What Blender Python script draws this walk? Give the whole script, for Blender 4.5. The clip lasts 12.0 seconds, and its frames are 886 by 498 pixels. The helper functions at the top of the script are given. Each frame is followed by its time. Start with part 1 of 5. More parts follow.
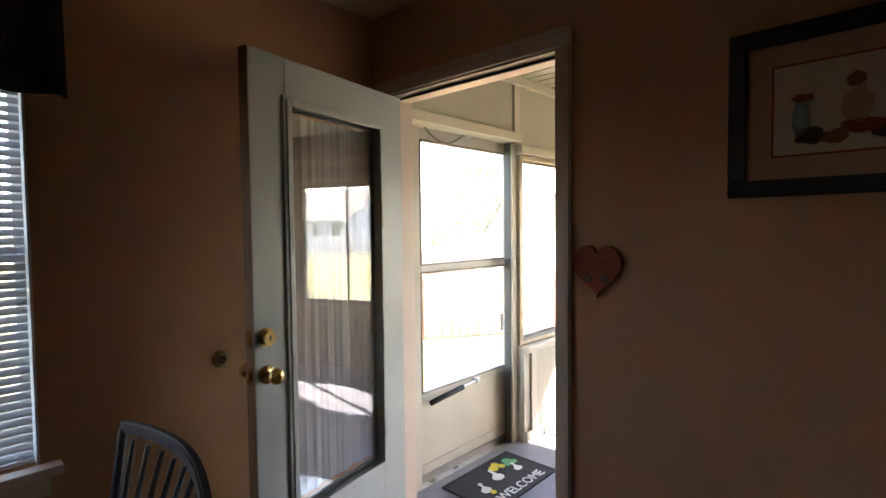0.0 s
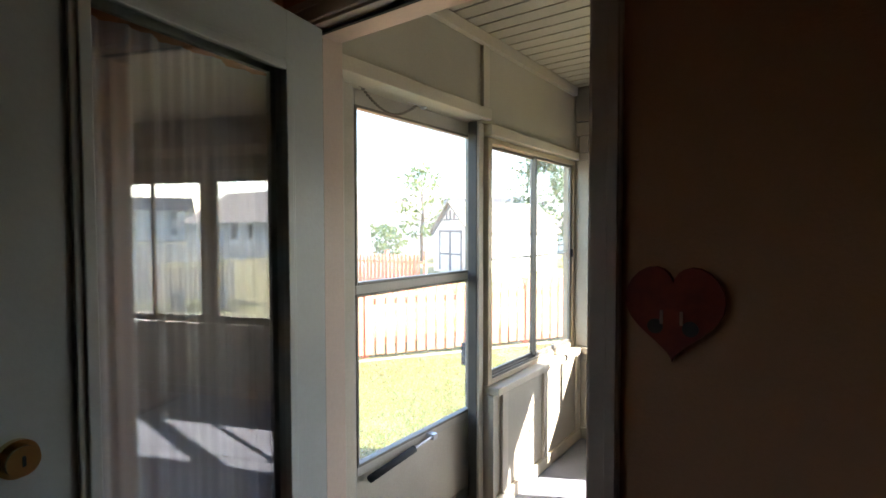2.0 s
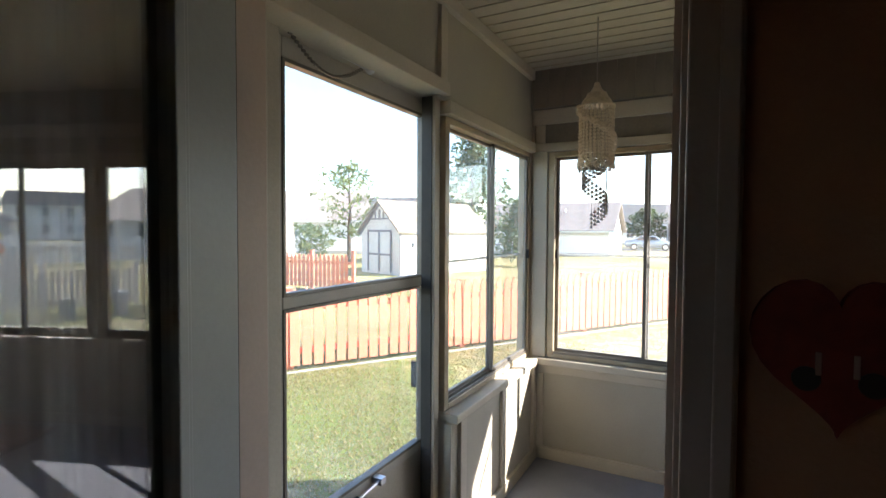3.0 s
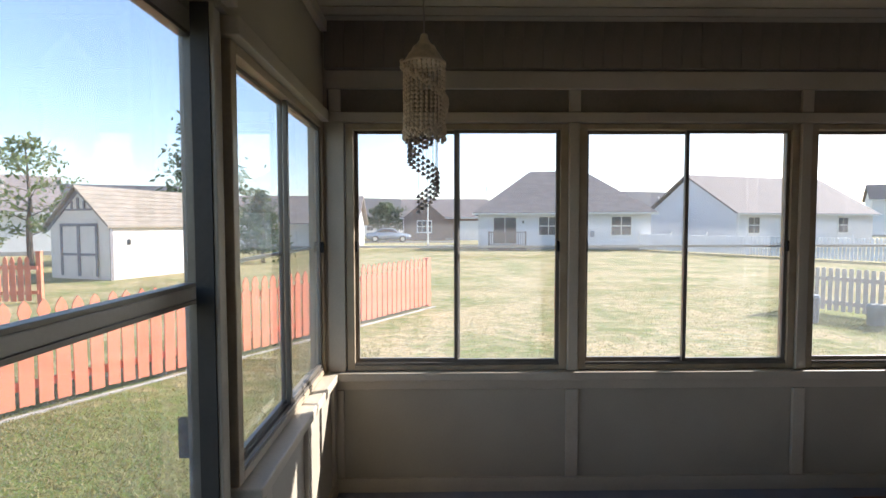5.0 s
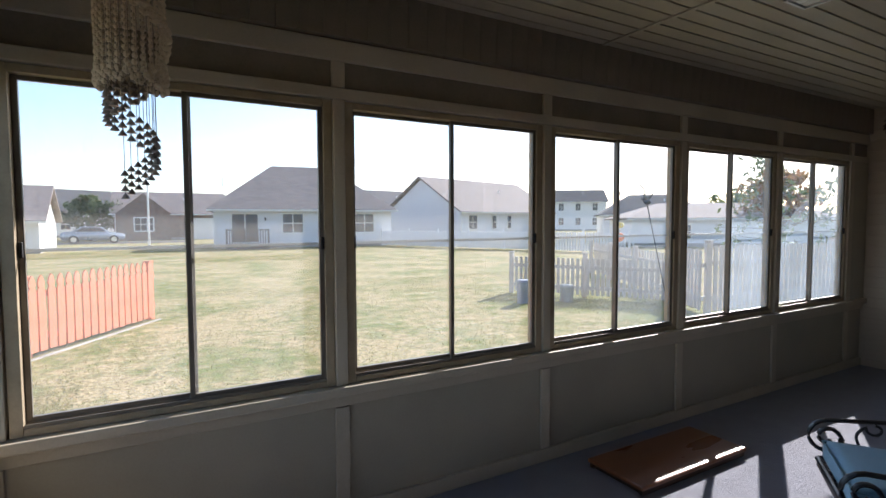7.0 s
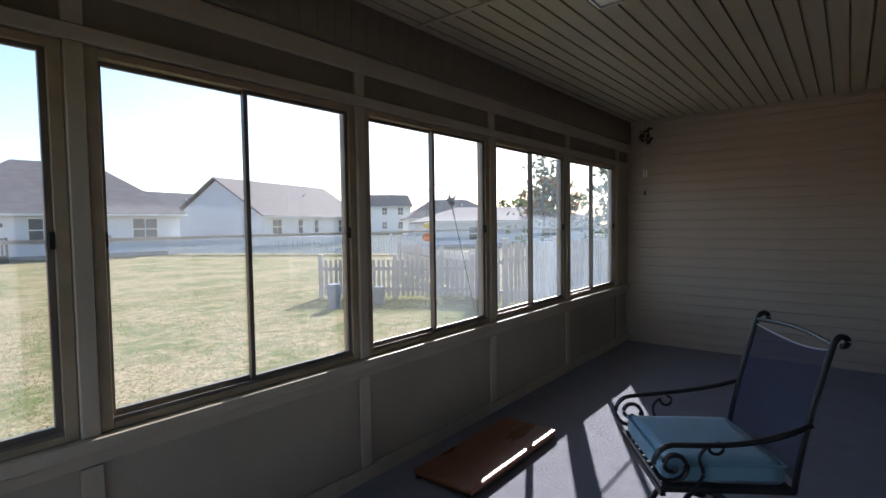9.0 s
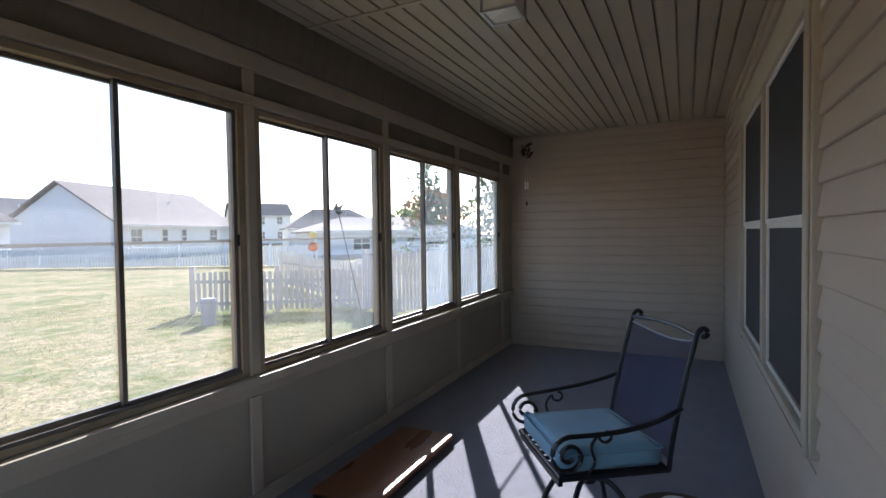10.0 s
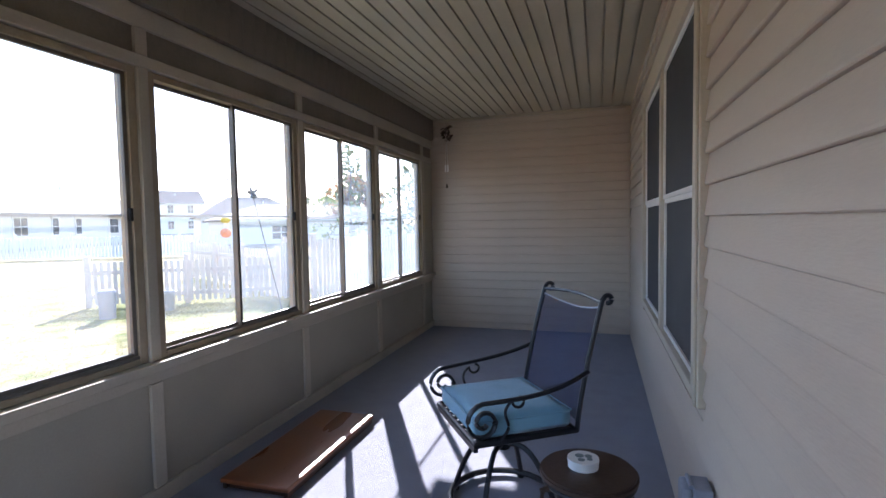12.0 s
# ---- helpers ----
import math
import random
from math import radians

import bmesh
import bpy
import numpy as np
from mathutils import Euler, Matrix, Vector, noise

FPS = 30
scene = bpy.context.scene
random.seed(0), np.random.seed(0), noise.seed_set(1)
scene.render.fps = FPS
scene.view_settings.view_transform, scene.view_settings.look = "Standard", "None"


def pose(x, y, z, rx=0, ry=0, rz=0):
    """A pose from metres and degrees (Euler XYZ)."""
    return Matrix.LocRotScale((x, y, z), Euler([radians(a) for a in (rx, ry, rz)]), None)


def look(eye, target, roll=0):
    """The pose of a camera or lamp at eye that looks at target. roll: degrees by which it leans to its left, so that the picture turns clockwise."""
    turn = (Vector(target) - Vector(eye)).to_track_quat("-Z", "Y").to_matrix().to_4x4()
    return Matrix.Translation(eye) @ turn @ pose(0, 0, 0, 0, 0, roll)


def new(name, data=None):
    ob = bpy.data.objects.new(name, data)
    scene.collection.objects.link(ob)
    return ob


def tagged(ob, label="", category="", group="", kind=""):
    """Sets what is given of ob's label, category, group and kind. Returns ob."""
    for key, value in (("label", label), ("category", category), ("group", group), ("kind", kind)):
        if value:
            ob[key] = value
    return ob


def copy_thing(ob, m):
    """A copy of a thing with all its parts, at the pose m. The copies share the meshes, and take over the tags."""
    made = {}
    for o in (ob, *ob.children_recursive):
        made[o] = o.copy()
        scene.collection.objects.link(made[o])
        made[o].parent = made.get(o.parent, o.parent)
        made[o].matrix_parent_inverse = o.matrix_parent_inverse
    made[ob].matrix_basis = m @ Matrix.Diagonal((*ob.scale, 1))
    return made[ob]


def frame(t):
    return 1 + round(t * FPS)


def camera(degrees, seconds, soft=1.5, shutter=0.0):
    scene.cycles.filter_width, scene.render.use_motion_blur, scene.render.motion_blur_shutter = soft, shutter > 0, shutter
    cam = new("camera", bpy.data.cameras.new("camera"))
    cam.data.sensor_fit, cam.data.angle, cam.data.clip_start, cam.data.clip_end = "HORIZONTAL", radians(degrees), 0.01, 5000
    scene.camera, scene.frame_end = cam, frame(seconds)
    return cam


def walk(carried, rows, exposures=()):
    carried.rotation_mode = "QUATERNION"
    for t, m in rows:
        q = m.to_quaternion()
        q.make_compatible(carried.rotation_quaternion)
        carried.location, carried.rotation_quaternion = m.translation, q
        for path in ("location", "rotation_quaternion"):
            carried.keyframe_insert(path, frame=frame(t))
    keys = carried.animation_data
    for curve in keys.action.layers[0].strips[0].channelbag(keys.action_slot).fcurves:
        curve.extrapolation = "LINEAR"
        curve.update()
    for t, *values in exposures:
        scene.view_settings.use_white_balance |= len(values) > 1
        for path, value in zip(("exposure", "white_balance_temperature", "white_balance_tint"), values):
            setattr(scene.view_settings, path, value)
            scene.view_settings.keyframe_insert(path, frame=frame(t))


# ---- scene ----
cam = camera(82.8, 12.0)
PATH = [
    (0, (0.328, 0.002, 1.421), (-1.031, 1.466, 1.338), -0.6),
    (0.5, (0.252, 0.097, 1.413), (-1.122, 1.549, 1.334), -0.7),
    (1, (0.078, 0.258, 1.43), (-1.255, 1.747, 1.35), -0.6),
    (1.5, (-0.052, 0.395, 1.426), (-1.316, 1.944, 1.355), -0.3),
    (2, (-0.232, 0.596, 1.424), (-1.419, 2.204, 1.353), -0.1),
    (2.5, (-0.393, 0.747, 1.419), (-1.489, 2.418, 1.349), 0.2),
    (4.5, (-0.978, 1.291, 1.383), (-1.188, 3.278, 1.294), -0.0),
    (5, (-1.004, 1.372, 1.382), (-0.974, 3.37, 1.288), -0.1),
    (5.5, (-1.018, 1.487, 1.38), (-0.74, 3.465, 1.271), -0.3),
    (6, (-1.051, 1.611, 1.385), (-0.476, 3.523, 1.264), -0.2),
    (6.5, (-1.034, 1.704, 1.344), (-0.223, 3.529, 1.25), -0.5),
    (7, (-0.996, 1.772, 1.364), (-0.014, 3.512, 1.257), -0.2),
    (9, (-0.819, 2.034, 1.304), (0.735, 3.29, 1.209), -0.8),
    (9.5, (-0.844, 2.1, 1.285), (0.873, 3.123, 1.217), -0.8),
    (10, (-0.845, 2.109, 1.289), (0.956, 2.977, 1.228), -0.8),
    (10.5, (-0.847, 2.105, 1.27), (0.994, 2.884, 1.215), -0.8),
    (11, (-0.835, 2.092, 1.254), (1.037, 2.792, 1.187), -1.0),
    (11.5, (-0.822, 2.086, 1.233), (1.074, 2.718, 1.15), -1.1),
    (12, (-0.813, 2.083, 1.22), (1.095, 2.672, 1.111), -1.0),
]
EXPOSURE = [(0, 4.75, 6900, 17), (1.0, 4.35, 6600, 14), (2.0, 3.55, 6300, 13), (2.7, 2.95, 6150, 13), (4.3, 2.0, 6150, 16), (5.0, 1.85, 6150, 17),
            (7.0, 1.64, 6050, 17), (9.0, 1.45, 5900, 17), (10.0, 1.83, 5800, 18), (11.0, 2.26, 5750, 19), (12.0, 2.62, 5650, 21)]
walk(cam, [(t, look(eye, target, roll)) for t, eye, target, roll in PATH], EXPOSURE)

# ---- world and sun ----
SUN_DIR = Vector((0.834, 0.455, 0.545)).normalized()
SUN_EL = math.asin(SUN_DIR.z)
SUN_AZ = math.atan2(SUN_DIR.x, SUN_DIR.y)
world = bpy.data.worlds.new("sky")
scene.world = world
world.use_nodes = True
wn = world.node_tree
sky = wn.nodes.new("ShaderNodeTexSky")
sky.sky_type, sky.sun_disc, sky.sun_elevation, sky.sun_rotation = "NISHITA", False, SUN_EL, SUN_AZ
sky.air_density, sky.dust_density = 1.0, 0.7
wn.nodes["Background"].inputs["Strength"].default_value = 0.098
wn.links.new(sky.outputs["Color"], wn.nodes["Background"].inputs["Color"])
sun = new("sun", bpy.data.lights.new("sun", "SUN"))
sun.data.energy, sun.data.angle, sun.data.color = 3.6, radians(0.5), (1.0, 0.94, 0.84)
sun.matrix_world = look((0, 0, 30), Vector((0, 0, 30)) - SUN_DIR)


# ---- materials ----
def nodes_of(name):
    m = bpy.data.materials.new(name)
    m.use_nodes = True
    return m, m.node_tree.nodes, m.node_tree.links, m.node_tree.nodes["Principled BSDF"]


def paint(name, colour, rough=0.6, vary=0.12, size=6.0, grain=60.0, bump=0.15, metal=0.0, spread=0.0, stretch=(1, 1, 1), second=None, sheen=0.0):
    """A coloured surface with stains at a large scale, grain at a small one, and relief."""
    m, nd, lk, b = nodes_of(name)
    co = nd.new("ShaderNodeTexCoord")
    mp = nd.new("ShaderNodeMapping")
    mp.inputs["Scale"].default_value = stretch
    lk.new(co.outputs["Object"], mp.inputs["Vector"])
    big, fine = nd.new("ShaderNodeTexNoise"), nd.new("ShaderNodeTexNoise")
    big.inputs["Scale"].default_value, big.inputs["Detail"].default_value = size, 5
    fine.inputs["Scale"].default_value, fine.inputs["Detail"].default_value = grain, 3
    lk.new(mp.outputs["Vector"], big.inputs["Vector"])
    lk.new(mp.outputs["Vector"], fine.inputs["Vector"])
    mix = nd.new("ShaderNodeMix")
    mix.data_type = "RGBA"
    dark = second or tuple(c * (1 - 2.2 * vary) for c in colour)
    mix.inputs["A"].default_value, mix.inputs["B"].default_value = (*dark, 1), (*colour, 1)
    ramp = nd.new("ShaderNodeMapRange")
    ramp.inputs["From Min"].default_value, ramp.inputs["From Max"].default_value = 0.3, 0.62
    add = nd.new("ShaderNodeMath")
    add.operation = "MULTIPLY_ADD"
    lk.new(fine.outputs["Fac"], add.inputs[0])
    add.inputs[1].default_value = 0.35
    lk.new(big.outputs["Fac"], add.inputs[2])
    sub = nd.new("ShaderNodeMath")
    sub.operation = "SUBTRACT"
    lk.new(add.outputs[0], sub.inputs[0])
    sub.inputs[1].default_value = 0.17
    if spread:
        info = nd.new("ShaderNodeObjectInfo")
        off = nd.new("ShaderNodeMath")
        off.operation = "MULTIPLY_ADD"
        lk.new(info.outputs["Random"], off.inputs[0])
        off.inputs[1].default_value = spread
        lk.new(sub.outputs[0], off.inputs[2])
        lk.new(off.outputs[0], ramp.inputs["Value"])
    else:
        lk.new(sub.outputs[0], ramp.inputs["Value"])
    lk.new(ramp.outputs["Result"], mix.inputs["Factor"])
    lk.new(mix.outputs["Result"], b.inputs["Base Color"])
    b.inputs["Metallic"].default_value = metal
    rr = nd.new("ShaderNodeMapRange")
    rr.inputs["To Min"].default_value, rr.inputs["To Max"].default_value = max(0.02, rough - 0.1), min(1, rough + 0.1)
    lk.new(big.outputs["Fac"], rr.inputs["Value"])
    lk.new(rr.outputs["Result"], b.inputs["Roughness"])
    if sheen:
        b.inputs["Sheen Weight"].default_value = sheen
    if bump:
        bp = nd.new("ShaderNodeBump")
        bp.inputs["Strength"].default_value, bp.inputs["Distance"].default_value = bump, 0.01
        lk.new(fine.outputs["Fac"], bp.inputs["Height"])
        lk.new(bp.outputs["Normal"], b.inputs["Normal"])
    return m


def glass(name, ior=1.55, dust_glare=0.02, tint=(0.97, 0.985, 0.98), film_colour=(0.8, 0.8, 0.78)):
    """Thin flat glass: clear, glossy by Fresnel, with a thin dusty veil that can also carry painted glare."""
    m, nd, lk, b = nodes_of(name)
    nd.remove(b)
    out = nd["Material Output"]
    clear, shine, face, mix = nd.new("ShaderNodeBsdfTransparent"), nd.new("ShaderNodeBsdfGlossy"), nd.new("ShaderNodeLayerWeight"), nd.new("ShaderNodeMixShader")
    clear.inputs["Color"].default_value = (*tint, 1)
    shine.inputs["Roughness"].default_value = 0.0
    face.inputs["Blend"].default_value = 0.5
    five, lift = nd.new("ShaderNodeMath"), nd.new("ShaderNodeMath")
    five.operation, lift.operation = "POWER", "MULTIPLY_ADD"
    five.inputs[1].default_value = 5.0
    base = ((ior - 1) / (ior + 1)) ** 2
    lift.inputs[1].default_value, lift.inputs[2].default_value = 1 - base, base
    lk.new(face.outputs["Facing"], five.inputs[0])
    lk.new(five.outputs[0], lift.inputs[0])
    lk.new(lift.outputs[0], mix.inputs["Fac"])
    lk.new(clear.outputs["BSDF"], mix.inputs[1])
    lk.new(shine.outputs["BSDF"], mix.inputs[2])
    if dust_glare:
        film, veil, noise_t, rng = nd.new("ShaderNodeBsdfTranslucent"), nd.new("ShaderNodeMixShader"), nd.new("ShaderNodeTexNoise"), nd.new("ShaderNodeMapRange")
        film.inputs["Color"].default_value = (*film_colour, 1)
        noise_t.inputs["Scale"].default_value, noise_t.inputs["Detail"].default_value = 4, 6
        co = nd.new("ShaderNodeTexCoord")
        lk.new(co.outputs["Object"], noise_t.inputs["Vector"])
        rng.inputs["To Min"].default_value, rng.inputs["To Max"].default_value = dust_glare * 0.4, dust_glare * 1.8
        lk.new(noise_t.outputs["Fac"], rng.inputs["Value"])
        lk.new(rng.outputs["Result"], veil.inputs["Fac"])
        lk.new(mix.outputs["Shader"], veil.inputs[1])
        lk.new(film.outputs["BSDF"], veil.inputs[2])
        mix = veil
    lk.new(mix.outputs["Shader"], out.inputs["Surface"])
    return m


def cloth(name, colour, clear=0.4, through_light=0.5):
    """A thin weave that lets some light and view pass."""
    m, nd, lk, b = nodes_of(name)
    nd.remove(b)
    out = nd["Material Output"]
    tr, df, tl, m1, m2 = (nd.new("ShaderNodeBsdf" + k) if k else nd.new("ShaderNodeMixShader") for k in ("Transparent", "Diffuse", "Translucent", "", ""))
    df.inputs["Color"].default_value = tl.inputs["Color"].default_value = (*colour, 1)
    m1.inputs["Fac"].default_value, m2.inputs["Fac"].default_value = through_light, 1 - clear
    lk.new(df.outputs[0], m1.inputs[1]), lk.new(tl.outputs[0], m1.inputs[2])
    lk.new(tr.outputs[0], m2.inputs[1]), lk.new(m1.outputs[0], m2.inputs[2])
    lk.new(m2.outputs[0], out.inputs["Surface"])
    return m


def leaf(name, a, b_):
    """Leaves: two greens mixed clump by clump, with light through them."""
    m, nd, lk, b = nodes_of(name)
    geo, mix = nd.new("ShaderNodeNewGeometry"), nd.new("ShaderNodeMix")
    mix.data_type = "RGBA"
    mix.inputs["A"].default_value, mix.inputs["B"].default_value = (*a, 1), (*b_, 1)
    lk.new(geo.outputs["Random Per Island"], mix.inputs["Factor"])
    lk.new(mix.outputs["Result"], b.inputs["Base Color"])
    b.inputs["Roughness"].default_value = 0.6
    tl, ms = nd.new("ShaderNodeBsdfTranslucent"), nd.new("ShaderNodeMixShader")
    lk.new(mix.outputs["Result"], tl.inputs["Color"])
    ms.inputs["Fac"].default_value = 0.5
    lk.new(b.outputs[0], ms.inputs[1]), lk.new(tl.outputs[0], ms.inputs[2])
    lk.new(ms.outputs[0], nd["Material Output"].inputs["Surface"])
    return m


def lawn_material():
    m, nd, lk, b = nodes_of("lawn")
    co = nd.new("ShaderNodeTexCoord")
    n1, n2, n3 = (nd.new("ShaderNodeTexNoise") for _ in range(3))
    for n, s, d in ((n1, 0.7, 6), (n2, 5.0, 8), (n3, 30.0, 6)):
        n.inputs["Scale"].default_value, n.inputs["Detail"].default_value = s, d
        lk.new(co.outputs["Object"], n.inputs["Vector"])
    a1, a2 = nd.new("ShaderNodeMix"), nd.new("ShaderNodeMix")
    a1.data_type = a2.data_type = "RGBA"
    a1.inputs["A"].default_value, a1.inputs["B"].default_value = (0.150, 0.190, 0.048, 1), (0.46, 0.365, 0.205, 1)
    r1 = nd.new("ShaderNodeMapRange")
    r1.inputs["From Min"].default_value, r1.inputs["From Max"].default_value = 0.25, 0.62
    s = nd.new("ShaderNodeMath")
    s.operation = "MULTIPLY_ADD"
    lk.new(n2.outputs["Fac"], s.inputs[0])
    s.inputs[1].default_value = 1.0
    lk.new(n1.outputs["Fac"], s.inputs[2])
    s2 = nd.new("ShaderNodeMath")
    s2.operation = "SUBTRACT"
    lk.new(s.outputs[0], s2.inputs[0])
    s2.inputs[1].default_value = 0.5
    lk.new(s2.outputs[0], r1.inputs["Value"])
    last = r1.outputs["Result"]
    for cx, cy, rad in ((6.4, 9.9, 2.0), (7.2, 7.9, 2.4), (8.6, 6.4, 2.4), (-3.4, 4.4, 2.6), (-6.0, 3.0, 3.0)):
        mp, gr, ml = nd.new("ShaderNodeMapping"), nd.new("ShaderNodeTexGradient"), nd.new("ShaderNodeMath")
        mp.inputs["Location"].default_value, mp.inputs["Scale"].default_value = (-cx / rad, -cy / rad, 0), (1 / rad, 1 / rad, 0)
        gr.gradient_type, ml.operation = "SPHERICAL", "MULTIPLY_ADD"
        ml.use_clamp = True
        lk.new(co.outputs["Object"], mp.inputs["Vector"])
        lk.new(mp.outputs["Vector"], gr.inputs["Vector"])
        lk.new(gr.outputs["Fac"], ml.inputs[0])
        ml.inputs[1].default_value = -1.15
        lk.new(last, ml.inputs[2])
        last = ml.outputs[0]
    wv, wm, wr = nd.new("ShaderNodeTexNoise"), nd.new("ShaderNodeMapping"), nd.new("ShaderNodeMath")
    wm.inputs["Scale"].default_value = (1.2, 7.0, 1)
    wm.inputs["Rotation"].default_value = (0, 0, 0.35)
    wv.inputs["Scale"].default_value, wv.inputs["Detail"].default_value = 1.6, 5
    lk.new(co.outputs["Object"], wm.inputs["Vector"])
    lk.new(wm.outputs["Vector"], wv.inputs["Vector"])
    wr.operation, wr.use_clamp = "MULTIPLY_ADD", True
    lk.new(wv.outputs["Fac"], wr.inputs[0])
    wr.inputs[1].default_value = 1.1
    sh = nd.new("ShaderNodeMath")
    sh.operation = "SUBTRACT"
    lk.new(last, sh.inputs[0])
    sh.inputs[1].default_value = 0.58
    lk.new(sh.outputs[0], wr.inputs[2])
    last = wr.outputs[0]
    lk.new(last, a1.inputs["Factor"])
    lk.new(a1.outputs["Result"], a2.inputs["A"])
    a2.inputs["B"].default_value = (0.150, 0.125, 0.052, 1)
    r2 = nd.new("ShaderNodeMapRange")
    r2.inputs["From Min"].default_value, r2.inputs["From Max"].default_value = 0.46, 0.66
    lk.new(n3.outputs["Fac"], r2.inputs["Value"])
    lk.new(r2.outputs["Result"], a2.inputs["Factor"])
    lk.new(a2.outputs["Result"], b.inputs["Base Color"])
    b.inputs["Roughness"].default_value = 0.95
    b.inputs["Specular IOR Level"].default_value = 0.1
    bp = nd.new("ShaderNodeBump")
    bp.inputs["Strength"].default_value, bp.inputs["Distance"].default_value = 0.8, 0.03
    lk.new(n3.outputs["Fac"], bp.inputs["Height"])
    lk.new(bp.outputs["Normal"], b.inputs["Normal"])
    return m


M_CREAM = paint("cream_trim_paint", (0.50, 0.445, 0.345), 0.5, 0.07, 3, 90, 0.08)
M_PANEL = paint("cream_wall_panel", (0.400, 0.362, 0.282), 0.6, 0.06, 2, 120, 0.06)
# trim beige darkened: shade under the ceiling and against the light is in it
M_DARKTRIM = paint("shaded_beige_board", (0.231, 0.198, 0.154), 0.6, 0.12, 4, 80, 0.1)
M_SIDING = paint("beige_vinyl_siding", (0.475, 0.402, 0.322), 0.45, 0.05, 2, 40, 0.08, stretch=(1, 1, 6))
M_SOFFIT = paint("beige_vinyl_soffit", (0.42, 0.37, 0.28), 0.45, 0.07, 2, 50, 0.06)
M_CARPET = paint("grey_blue_outdoor_carpet", (0.235, 0.245, 0.295), 0.95, 0.06, 8, 420, 0.6, sheen=0.15)
M_WHITE = paint("white_vinyl", (0.78, 0.77, 0.74), 0.4, 0.04, 3, 60, 0.04)
# white paint lowered to mid grey: the light's fall-off is in the colour
M_DOOR = paint("dimmed_white_door_paint", (0.34, 0.345, 0.315), 0.4, 0.04, 3, 80, 0.05)
M_EDGE = paint("bare_wood_door_edge", (0.30, 0.15, 0.07), 0.6, 0.2, 5, 60, 0.2, stretch=(1, 1, 0.1))
M_TAN = paint("tan_kitchen_wall_paint", (0.52, 0.265, 0.135), 0.75, 0.05, 1.5, 160, 0.12)
M_KCEIL = paint("kitchen_ceiling_paint", (0.60, 0.44, 0.31), 0.8, 0.04, 2, 120, 0.2)
M_CASING = paint("door_casing_paint", (0.55, 0.43, 0.34), 0.45, 0.05, 3, 80, 0.05)
M_KFLOOR = paint("brown_kitchen_floor", (0.22, 0.14, 0.09), 0.5, 0.2, 3, 50, 0.1)
M_ALU = paint("bronze_window_metal", (0.42, 0.345, 0.235), 0.45, 0.1, 8, 90, 0.05, metal=0.15)
M_GREY_ALU = paint("grey_brown_sash_metal", (0.20, 0.18, 0.15), 0.4, 0.1, 8, 90, 0.05, metal=0.4)
M_STORM = paint("pale_storm_door_enamel", (0.46, 0.42, 0.35), 0.4, 0.06, 6, 90, 0.04)
# near-black brown: the backlit post's shade is put into the colour
M_REVEAL = paint("shaded_brown_door_reveal", (0.045, 0.038, 0.030), 0.55, 0.15, 8, 90, 0.05)
M_BLACK = paint("black_plastic", (0.012, 0.012, 0.012), 0.8, 0.1)
M_IRON = paint("black_wrought_iron", (0.012, 0.013, 0.017), 0.33, 0.15, 20, 120, 0.15)
M_BRASS = paint("polished_brass", (0.72, 0.50, 0.20), 0.22, 0.1, 10, 60, 0.02, metal=1.0)
M_CHROME = paint("brushed_steel", (0.6, 0.6, 0.6), 0.3, 0.08, 10, 80, 0.03, metal=1.0)
M_BENCH = paint("varnished_brown_wood", (0.21, 0.078, 0.032), 0.30, 0.09, 3, 30, 0.05, stretch=(0.5, 2, 1))
M_BENCH.node_tree.nodes["Principled BSDF"].inputs["Specular IOR Level"].default_value = 0.5
M_TABLE = paint("dark_brown_table_wood", (0.060, 0.032, 0.020), 0.45, 0.2, 8, 60, 0.08)
M_CUSHION = paint("aqua_blue_cushion", (0.23, 0.44, 0.575), 0.85, 0.06, 6, 300, 0.35, sheen=0.3)
M_MESH = cloth("dark_blue_mesh_sling", (0.075, 0.085, 0.15), 0.36, 0.35)
M_PIPING = paint("pale_piping", (0.45, 0.47, 0.52), 0.7, 0.05)
M_SHEER = cloth("white_sheer_curtain", (0.86, 0.88, 0.92), 0.42, 0.5)
M_SCREEN = paint("dark_window_screen", (0.030, 0.032, 0.038), 0.7, 0.1, 5, 400, 0.2)
M_GLASS = glass("window_glass", 1.5, 0.05)
# dirty panes whose bluish veil also paints in the sun's glare
M_GLASS_HAZY = glass("dusty_glare_window_glass", 1.5, 0.065, film_colour=(0.72, 0.78, 0.84))
M_GLASS_VEILED = glass("filmed_glare_window_glass", 1.5, 0.11, film_colour=(0.60, 0.71, 0.82))
M_GLASS_GLARE = glass("strong_glare_window_glass", 1.5, 0.14, film_colour=(0.62, 0.72, 0.82))
M_DOORGLASS = glass("double_door_glass", 2.2, 0.0)
M_FARGLASS = paint("far_window_glass", (0.05, 0.06, 0.08), 0.1, 0.2)
M_LAWN = lawn_material()
M_CONCRETE = paint("concrete", (0.40, 0.38, 0.35), 0.9, 0.12, 3, 60, 0.3)
M_ASPHALT = paint("asphalt", (0.09, 0.09, 0.09), 0.9, 0.15, 3, 60, 0.3)
M_ORANGE = paint("orange_red_fence_paint", (0.68, 0.225, 0.125), 0.7, 0.10, 4, 50, 0.2, spread=0.12)
M_GREYFENCE = paint("weathered_grey_fence", (0.60, 0.54, 0.49), 0.85, 0.12, 4, 50, 0.25, spread=0.12)
M_FARWHITE = paint("white_vinyl_fence", (0.75, 0.75, 0.77), 0.5, 0.04)
M_SHINGLE = paint("grey_brown_shingle", (0.29, 0.24, 0.215), 0.9, 0.15, 2, 30, 0.4, stretch=(1, 1, 4))
